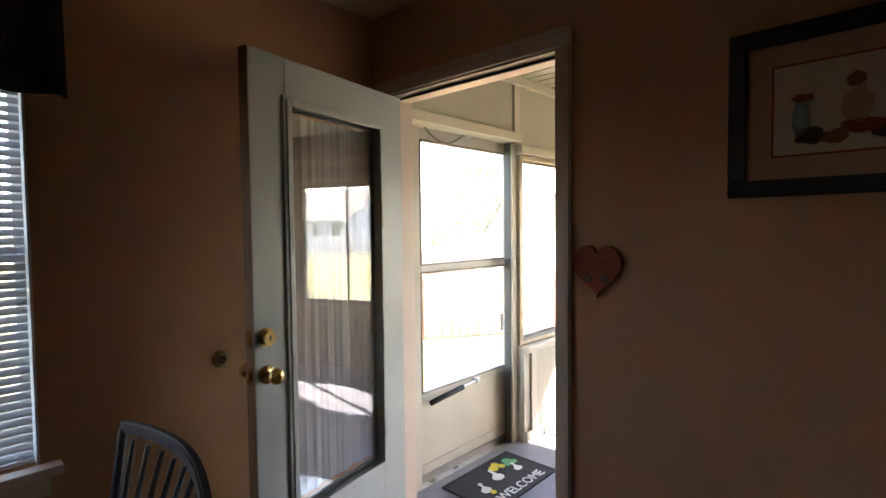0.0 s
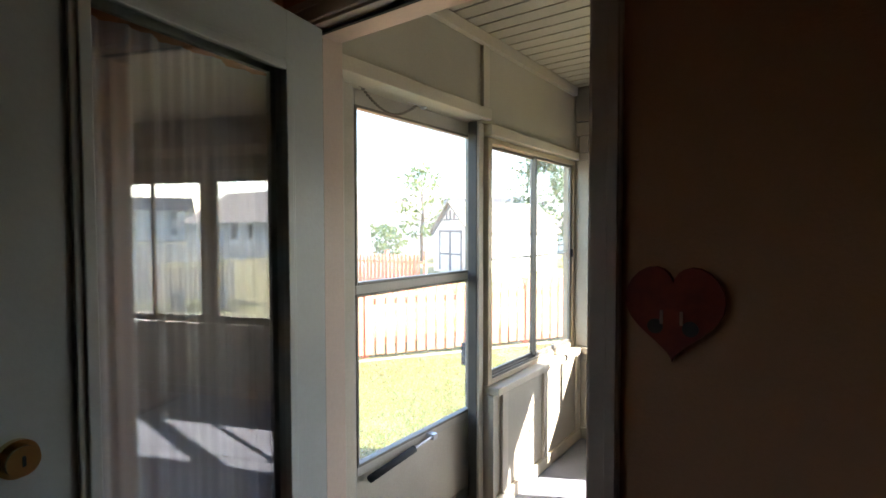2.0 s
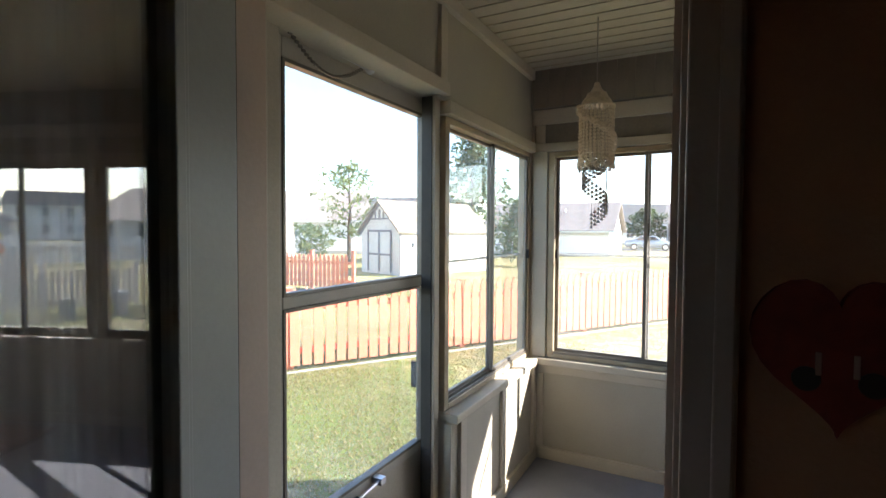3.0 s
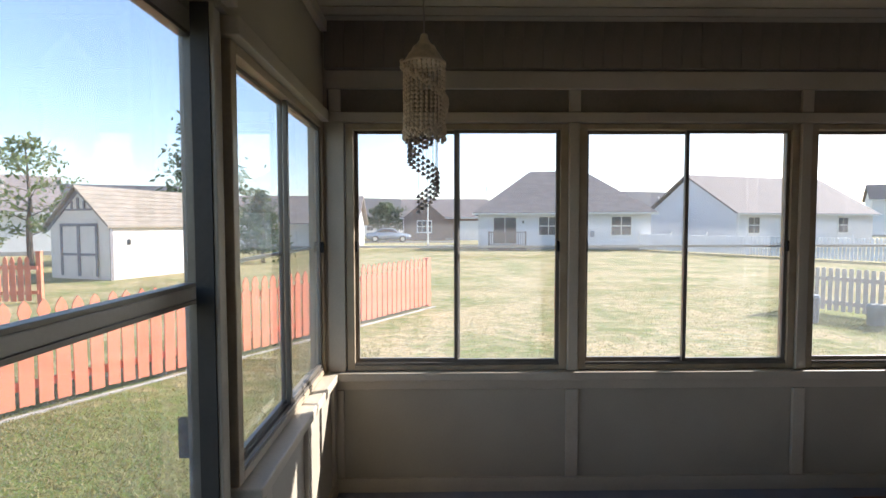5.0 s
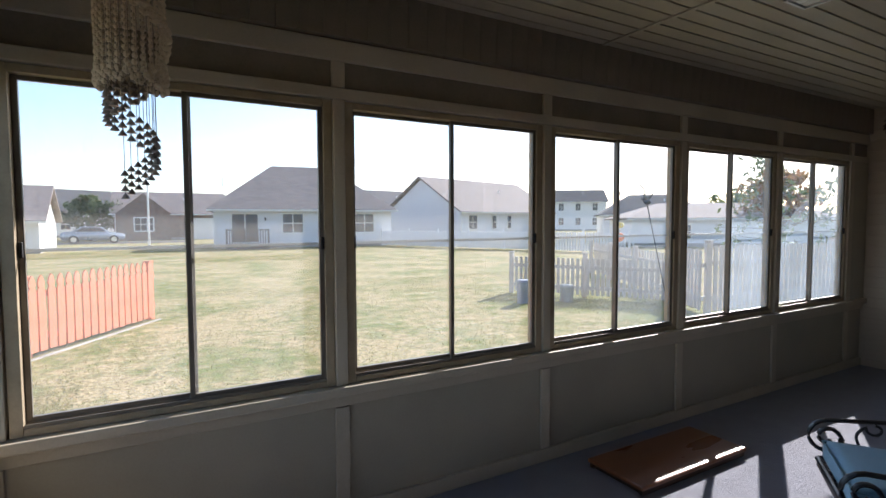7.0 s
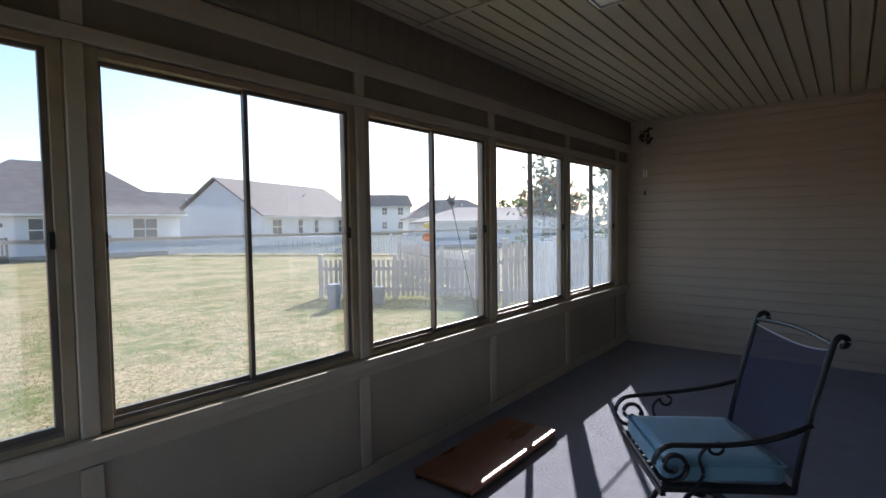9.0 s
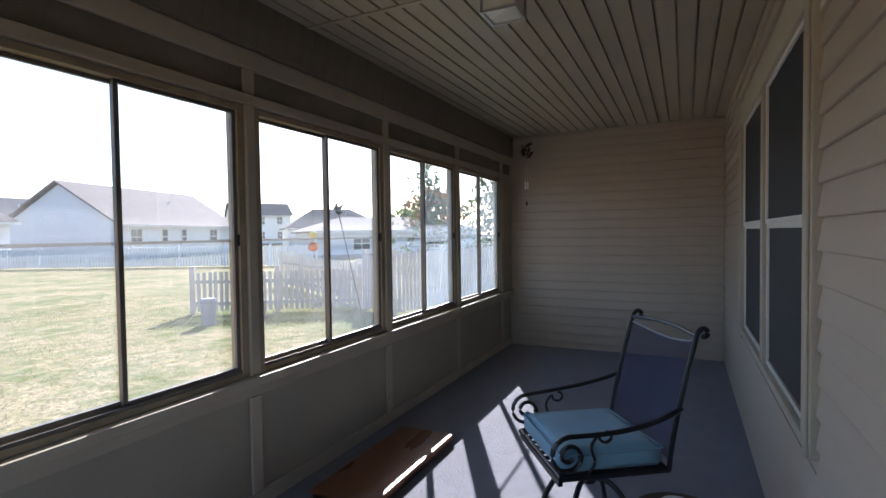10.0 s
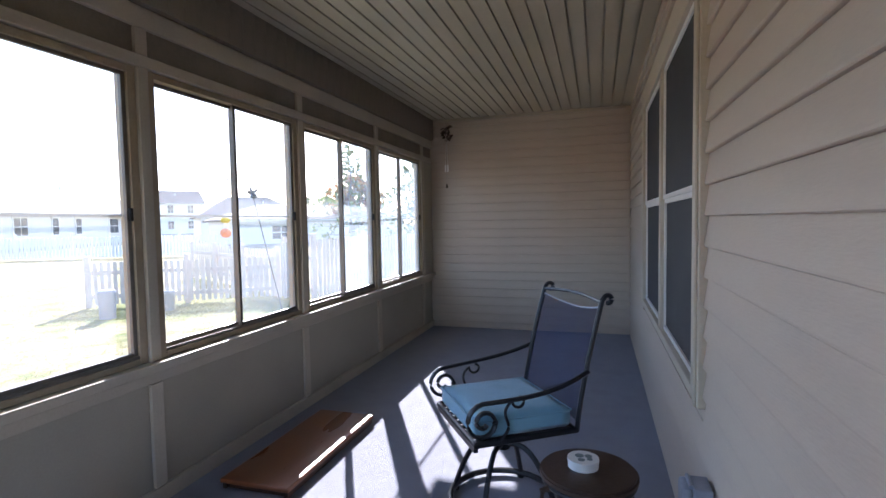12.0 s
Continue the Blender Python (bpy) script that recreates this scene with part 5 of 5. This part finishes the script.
def shell_chandelier():
    k = empty("shell_chime", "hanging cream shell wind chime with a spiral of small shells", "wind chime", at=(-1.045, 3.30, 0))
    part("hook", tube(bmesh.new(), [(0, 0, C), (0, 0, C - 0.06), (0, 0, 2.095)], 0.003), M_STRING, k)
    bm = bmesh.new()
    prev = 0.02
    for r, z in ((0.042, 2.058), (0.058, 2.036), (0.078, 2.01)):
        disc(bm, (0, 0, z), r, 0.035, "Z", 24, prev)
        prev = r
    disc(bm, (0, 0, 2.085), 0.02, 0.03, "Z", 16, 0.012)
    part("crown", bm, M_SHELL, k, "woven cream crown")
    part("ring", tube(bmesh.new(), [(0.078 * math.cos(2 * math.pi * i / 30), 0.078 * math.sin(2 * math.pi * i / 30), 1.99) for i in range(31)], 0.006), M_SHELL, k)
    rs = random.Random(5)
    for i in range(26):
        a = 2 * math.pi * i / 26
        lo = 1.715 + 0.025 * math.sin(a * 3)
        x, y = 0.076 * math.cos(a), 0.076 * math.sin(a)
        bm = rod(bmesh.new(), (x, y, 1.985), (x, y, lo), 0.0016, seg=5)
        z = 1.98
        while z > lo:
            s = 0.0062 if z > lo + 0.05 else 0.008
            bmesh.ops.create_uvsphere(bm, u_segments=6, v_segments=4, radius=s, matrix=Matrix.Translation((x + rs.uniform(-0.001, 0.001), y, z)))
            z -= 0.016
        part("shell_strand", bm, M_SHELL, k)
    bm = bmesh.new()
    for i in range(150):
        u = i / 149
        a = math.pi * (0.95 + 1.7 * u)
        r = 0.083 + rs.uniform(-0.004, 0.006)
        bmesh.ops.create_uvsphere(bm, u_segments=6, v_segments=4, radius=rs.uniform(0.006, 0.010), matrix=Matrix.Translation((r * math.cos(a), r * math.sin(a), 2.0 - 0.27 * u + rs.uniform(-0.012, 0.012))))
    for i in range(120):
        a = 2 * math.pi * i / 120
        bmesh.ops.create_uvsphere(bm, u_segments=6, v_segments=4, radius=rs.uniform(0.006, 0.009), matrix=Matrix.Translation((0.079 * math.cos(a), 0.079 * math.sin(a), 1.728 + rs.uniform(-0.02, 0.02))))
    part("shell_garland", bm, M_SHELL, k, "winding garland of cream shells")
    for i in range(22):
        u = i / 21
        a = 1.2 + 2 * math.pi * 1.15 * u
        r = 0.062 - 0.016 * u
        x, y, z = r * math.cos(a), r * math.sin(a), 1.70 - 0.265 * u
        bm = rod(bmesh.new(), (x, y, 1.97), (x, y, z), 0.0009, seg=4)
        for j in range(4):
            zz = z + 0.020 * j
            bmesh.ops.create_cone(bm, cap_ends=True, segments=8, radius1=0.011, radius2=0.002, depth=0.014, matrix=Matrix.Translation((x, y, zz)))
        part("drop", bm, M_SHELL_D, k, "dark shell drop on a thread")


shell_chandelier()


def corner_chime():
    k = empty("wind_chime", "dark leaf shaped wind chime with two metal tubes", "wind chime", at=(4.42, 3.64, 0))
    part("cord", rod(bmesh.new(), (0, 0, C), (0, 0, 1.60), 0.0025, seg=6), M_STRING, k)
    bm = bmesh.new()
    rs = random.Random(3)
    for i in range(26):
        a, z = rs.uniform(0, 6.28), rs.uniform(2.10, 2.24)
        r = rs.uniform(0.02, 0.065)
        m = Matrix.Translation((r * math.cos(a), r * math.sin(a), z)) @ Euler((rs.uniform(-1, 1), rs.uniform(-1, 1), a)).to_matrix().to_4x4()
        prism(bm, [(-0.03, 0), (0, 0.018), (0.035, 0), (0, -0.018)], 0.004, m)
    part("leaf_cluster", bm, M_TABLE, k, "dark brown metal leaves")
    for x in (-0.012, 0.014):
        part("tube", rod(rod(bmesh.new(), (0, x, 1.755), (0, x, 1.83), 0.008), (0, x, 1.83), (0, 0, 2.1), 0.001, seg=5), M_WHITE, k)
    part("clapper", prism(bmesh.new(), [(-0.012, 0), (0.012, 0.01), (0.008, 0.05), (-0.01, 0.04)], 0.004, Matrix.Translation((0, 0, 1.575)) @ Matrix.Rotation(1.57, 4, "Z")), M_TABLE, k)


corner_chime()

cl = empty("ceiling_light", "small square glass ceiling light with a metal frame", "ceiling light", at=(1.36, 2.85, C))
part("plate", boxes((-0.06, 0.06, -0.06, 0.06, -0.018, 0), bevel=0.004), M_WHITE, cl)
part("shade", boxes((-0.075, 0.075, -0.075, 0.075, -0.125, -0.02), bevel=0.008), M_FROST, cl, "frosted square glass shade")
bm = bmesh.new()
for sx in (-1, 1):
    for sy in (-1, 1):
        box(bm, sx * 0.078 - 0.005, sx * 0.078 + 0.005, sy * 0.078 - 0.005, sy * 0.078 + 0.005, -0.13, -0.015)
    box(bm, sx * 0.078 - 0.005, sx * 0.078 + 0.005, -0.08, 0.08, -0.132, -0.122)
    box(bm, -0.08, 0.08, sx * 0.078 - 0.005, sx * 0.078 + 0.005, -0.132, -0.122)
part("frame", bm, M_CHROME, cl)
structure("trim_ceiling_strip", boxes((1.29, 1.315, 1.80, NORTH - 0.04, C - 0.008, C - 0.0005)), M_SOFFIT, "thin joint strip across the ceiling boards", "trim")
structure("trim_ceiling_east", boxes((EAST - 0.042, EAST - 0.0195, 1.80, NORTH - 0.04, C - 0.03, C - 0.001)), M_SOFFIT, "edge strip where ceiling meets siding", "trim")


def welcome_mat():
    m = empty("door_mat", "charcoal welcome mat with a printed goose scene on the carpet", "mat", at=(-1.36, 2.29, F), turn=90)
    part("base", boxes((-0.30, 0.30, -0.185, 0.185, 0.0, 0.009), bevel=0.003), M_DOORMAT, m)
    part("border", boxes((-0.30, 0.30, -0.185, -0.172, 0.009, 0.012), (-0.30, 0.30, 0.172, 0.185, 0.009, 0.012), (-0.30, -0.287, -0.172, 0.172, 0.009, 0.012), (0.287, 0.30, -0.172, 0.172, 0.009, 0.012)), M_DOORMAT, m)
    cu = bpy.data.curves.new("lettering", "FONT")
    cu.body, cu.size, cu.extrude, cu.align_x = "WELCOME", 0.085, 0.0015, "CENTER"
    cu.materials.append(M_MATWHITE)
    t = new("lettering", cu)
    t.parent = m
    t.matrix_basis = pose(0.02, -0.155, 0.0115)
    for x, y, mt, s in ((-0.16, -0.02, M_MATWHITE, 1.0), (0.0, 0.02, M_MATWHITE, 1.2), (0.17, 0.0, M_MATWHITE, 0.9)):
        goose = [(x + 0.034 * s * math.cos(a), y + 0.026 * s * math.sin(a)) for a in (math.pi * (0.62 + 1.66 * k / 13) for k in range(14))]
        goose += [(x + 0.022 * s, y + 0.05 * s), (x + 0.038 * s, y + 0.060 * s), (x + 0.030 * s, y + 0.076 * s), (x + 0.012 * s, y + 0.074 * s), (x + 0.008 * s, y + 0.04 * s)]
        part("printed_shape", prism(bmesh.new(), goose, -0.003, Matrix(((1, 0, 0, 0), (0, 0, 1, 0), (0, -1, 0, 0.009), (0, 0, 0, 1)))), mt, m)
    for x, y, r in ((0.06, 0.10, 0.03), (0.10, 0.12, 0.026), (0.12, 0.085, 0.022), (-0.15, -0.06, 0.018)):
        part("printed_shape", disc(bmesh.new(), (x, y, 0.0115), r, 0.003, "Z", 12), M_YELLOW, m)
    for x, y, r in ((0.19, 0.10, 0.03), (0.22, 0.07, 0.024), (0.16, 0.07, 0.018)):
        part("printed_shape", disc(bmesh.new(), (x, y, 0.012), r, 0.003, "Z", 12), M_GREENP, m)


welcome_mat()

# ---- kitchen things ----
bm = bmesh.new()
o = []
for i in range(40):
    t = 2 * math.pi * i / 40
    o.append((0.0053 * 16 * math.sin(t) ** 3, 0.0065 * (13 * math.cos(t) - 3.2 * math.cos(2 * t) - 2 * math.cos(3 * t) - math.cos(4 * t))))
prism(bm, o, 0.016)
hp = empty("heart_plaque", "dark red painted wooden heart hung on the tan wall", "wall plaque", at=(-0.437, KN - 0.018, 1.282))
part("body", bm, M_RED, hp)
for x in (-0.022, 0.012):
    part("painted_bar", boxes((x, x + 0.006, -0.002, 0.001, -0.030, -0.004), bevel=0.0008), M_MAT, hp, "small faded painted bar")
for x in (-0.03, 0.03):
    part("painted_dot", disc(bmesh.new(), (x, 0, -0.035), 0.014, 0.003, "Y", 14), M_TABLE, hp)

pf = empty("framed_picture", "dark framed picture with a pinkish mat on the tan wall", "picture", at=(-0.047, KN - 0.03, 1.495))
PW, PH, t = 0.86, 0.44, 0.045
part("frame", boxes((0, PW, 0, 0.028, PH - t, PH), (0, PW, 0, 0.028, 0, t), (0, t, 0, 0.028, t, PH - t), (PW - t, PW, 0, 0.028, t, PH - t), bevel=0.006), M_FRAME, pf, "black wooden frame")
part("mat_board", boxes((t, PW - t, 0.014, 0.020, t, PH - t)), M_MAT, pf)
pr = part("print", boxes((t + 0.062, PW - t - 0.062, 0.011, 0.0135, t + 0.062, PH - t - 0.062)), M_PRINT, pf, "pale print with plain soft shapes")
part("print_edge", boxes((t + 0.056, PW - t - 0.056, 0.0128, 0.0139, t + 0.056, PH - t - 0.056)), M_RED, pf)
rs = random.Random(8)
for x, z, w_, h_, m_ in ((0.165, 0.195, 0.022, 0.045, M_BIN), (0.185, 0.150, 0.034, 0.022, M_TABLE), (0.17, 0.248, 0.026, 0.010, M_RED), (0.28, 0.215, 0.030, 0.050, M_MAT), (0.285, 0.165, 0.048, 0.020, M_RED), (0.275, 0.275, 0.020, 0.016, M_BENCH),
                         (0.335, 0.142, 0.030, 0.012, M_TABLE), (0.235, 0.142, 0.028, 0.020, M_BENCH), (0.45, 0.19, 0.036, 0.055, M_BIN), (0.46, 0.26, 0.018, 0.018, M_TABLE), (0.57, 0.18, 0.040, 0.040, M_MAT), (0.66, 0.19, 0.028, 0.050, M_TABLE)):
    o = [(x + w_ * math.cos(t_) * rs.uniform(0.75, 1.15), z + h_ * math.sin(t_) * rs.uniform(0.75, 1.15)) for t_ in (2 * math.pi * k / 16 for k in range(16))]
    part("painted_shape", prism(bmesh.new(), o, 0.0012, Matrix.Translation((0, 0.0096, 0))), m_, pr)

wb = empty("door_bumper", "round brass door bumper fixed to the wall", "door stop", at=(KW, 0.815, 0.93))
part("rose", disc(disc(bmesh.new(), (0.004, 0, 0), 0.034, 0.008, "X", 24), (0.011, 0, 0), 0.026, 0.008, "X", 24), M_BRASS, wb)
part("pad", disc(bmesh.new(), (0.018, 0, 0), 0.016, 0.008, "X", 18), M_TABLE, wb)

kwin = empty("window_kitchen", "white framed kitchen window with a stool", "window", kind="structure")
a, b, c_, e_ = KWY0, KWY1, KWZ0, KWZ1
s = 0.035
part("frame", boxes((KW - 0.12, KW - 0.05, a, a + s, c_, e_), (KW - 0.12, KW - 0.05, b - s, b, c_, e_), (KW - 0.12, KW - 0.05, a + s, b - s, c_, c_ + s), (KW - 0.12, KW - 0.05, a + s, b - s, e_ - s, e_), (KW - 0.11, KW - 0.06, a + s, b - s, 1.34, 1.375), bevel=0.003), M_WHITE, kwin)
part("return", boxes((KW - 0.05, KW + 0.003, b - 0.008, b - 0.001, c_, e_)), M_WHITE, kwin)
g = part("pane", boxes((KW - 0.095, KW - 0.091, a + s, b - s, c_ + s, e_ - s)), M_GLASS, kwin)
g.visible_shadow = False
part("sill", boxes((KW - 0.05, KW + 0.05, a - 0.05, b + 0.05, c_ - 0.03, c_ - 0.001), bevel=0.004), M_CASING, kwin)
part("apron", boxes((KW + 0.002, KW + 0.018, a - 0.02, b + 0.02, c_ - 0.10, c_ - 0.032), bevel=0.003), M_CASING, kwin)

bl = empty("window_blind", "white slatted blind with tilted slats in the kitchen window", "blind")
sm_ = bmesh.new()
box(sm_, -0.012, 0.012, a + 0.01, b - 0.012, -0.0006, 0.0006)
slat = mesh_of(sm_, "slat", M_SLAT)
for i in range(47):
    p = new("slat", slat)
    p.parent = bl
    p.matrix_basis = pose(KW - 0.025, 0, c_ + 0.03 + i * 0.026, 0, 58, 0)
part("head_rail", boxes((KW - 0.045, KW - 0.008, a + 0.01, b - 0.012, e_ - 0.035, e_ - 0.002)), M_SLAT, bl)
part("bottom_rail", boxes((KW - 0.037, KW - 0.013, a + 0.01, b - 0.012, c_ + 0.006, c_ + 0.018)), M_SLAT, bl)
for y in (a + 0.15, b - 0.15):
    part("ladder_cord", boxes((KW - 0.026, KW - 0.024, y - 0.001, y + 0.001, c_ + 0.018, e_ - 0.036)), M_SLAT, bl)

vl = bmesh.new()
n = 60
top_, bot_ = [], []
for i in range(n + 1):
    u = i / n
    y = a - 0.1 + (b + 0.085 - a + 0.1) * u
    d_ = 0.075 + 0.018 * math.sin(u * 40) + 0.008 * math.sin(u * 91)
    top_.append(vl.verts.new((KW + 0.05 + 0.3 * (d_ - 0.075), y, 2.26)))
    bot_.append(vl.verts.new((KW + d_, y, 1.80 + 0.025 * math.sin(u * 9) + 0.006 * math.sin(u * 40))))
for i in range(n):
    vl.faces.new((top_[i], top_[i + 1], bot_[i + 1], bot_[i]))
va = empty("valance", "dark brown gathered cloth valance over the window", "curtain")
vo = part("cloth", vl, M_VALANCE, va, "", True)
sol = vo.modifiers.new("thick", "SOLIDIFY")
sol.thickness = 0.006
part("rod", rod(bmesh.new(), (KW + 0.035, a - 0.12, 2.24), (KW + 0.035, b + 0.10, 2.24), 0.012), M_BRASS, va)
part("bracket", boxes((KW, KW + 0.035, b + 0.075, b + 0.09, 2.23, 2.25)), M_BRASS, va)


def spindle_chair():
    """A dark spindle-back chair; its back towards +y."""
    c = empty("spindle_chair", "black painted wooden spindle back chair in the kitchen", "chair", at=(-1.03, 0.17, 0), turn=0)
    z = 0.885
    rail = [(x, 0.245 + 0.05 * (1 - (x / 0.29) ** 2), z - 0.05 * (x / 0.29) ** 2 * (1 if x > 0 else 0.1)) for x in (-0.29 + 0.58 * i / 16 for i in range(17))]
    bm = bmesh.new()
    rings = []
    for i, (x, y, zz) in enumerate(rail):
        hgt = 0.036
        rings.append([bm.verts.new((x, y - 0.011, zz - hgt)), bm.verts.new((x, y + 0.011, zz - hgt)), bm.verts.new((x, y + 0.015, zz)), bm.verts.new((x, y - 0.008, zz))])
    for p, q in zip(rings, rings[1:]):
        for k in range(4):
            bm.faces.new((p[k], p[(k + 1) % 4], q[(k + 1) % 4], q[k]))
    bm.faces.new(rings[0][::-1]), bm.faces.new(rings[-1])
    bmesh.ops.recalc_face_normals(bm, faces=bm.faces)
    bmesh.ops.bevel(bm, geom=[e for e in bm.edges if e.calc_face_angle(0) > 0.6], offset=0.005, segments=2, affect="EDGES")
    part("crest_rail", bm, M_IRON, c)
    for i in range(8):
        x = -0.245 + 0.07 * i
        y = 0.245 + 0.05 * (1 - (x / 0.29) ** 2)
        part("spindle", rod(bmesh.new(), (x * 0.75, 0.17, 0.45), (x, y, z - 0.055), 0.009, 0.007, 10), M_IRON, c)
    for x in (-0.285, 0.285):
        part("back_post", rod(bmesh.new(), (x * 0.75, 0.17, 0.44), (x, 0.245, z - 0.03 - (0.04 if x > 0 else 0)), 0.016, 0.013, 12), M_IRON, c)
    bm = boxes((-0.23, 0.23, -0.23, 0.21, 0.425, 0.46), bevel=0.014)
    part("seat", bm, M_IRON, c)
    for x in (-0.17, 0.17):
        for y in (-0.17, 0.15):
            part("leg", rod(bmesh.new(), (x * 1.25, y * 1.25, 0.0), (x, y, 0.426), 0.014, 0.02, 12), M_IRON, c)
    part("stretcher", rod(bmesh.new(), (-0.19, 0, 0.2), (0.19, 0, 0.2), 0.011), M_IRON, c)


spindle_chair()

# ---- siding boards ----
south_wall = bpy.data.objects["wall_porch_south"]
east_wall = bpy.data.objects["wall_porch_east"]
LAP, PH0 = 0.0985, -0.0575
made = {}


def lay(parent, x0, x1, z, turn_m):
    key = round(x1 - x0, 3)
    if key not in made:
        made[key] = mesh_of(siding_board(x1 - x0, LAP), "siding_board", M_SIDING)
    p = new("siding_board", made[key])
    p.parent = parent
    p.matrix_basis = turn_m @ Matrix.Translation((x0, 0, z))


z = PH0
while z < C - 0.02:
    top = z + LAP
    spans = [(DX1 + 0.10, EAST - 0.02)]
    if top > SWZ0 - 0.04 and z < SWZ1 + 0.13:
        spans = [(DX1 + 0.10, SWX0 - 0.131), (SWX1 + 0.131, EAST - 0.02)]
    for x0, x1 in spans:
        lay(south_wall, x0, x1, z, Matrix.Translation((0, 1.7425, 0)))
    lay(east_wall, 1.765, NORTH - 0.003, z, Matrix.Translation((EAST - 0.0005, 0, 0)) @ Matrix.Rotation(radians(90), 4, "Z"))
    z += LAP
part("outside_casing", boxes((DX1 + 0.034, DX1 + 0.098, 1.7425, 1.768, F, DZ + 0.09), (DX0 - 0.09, DX0 - 0.034, 1.7425, 1.768, F, DZ + 0.09), (DX0 - 0.034, DX1 + 0.034, 1.7425, 1.785, DZ + 0.036, DZ + 0.09), bevel=0.004), M_CREAM, jamb)
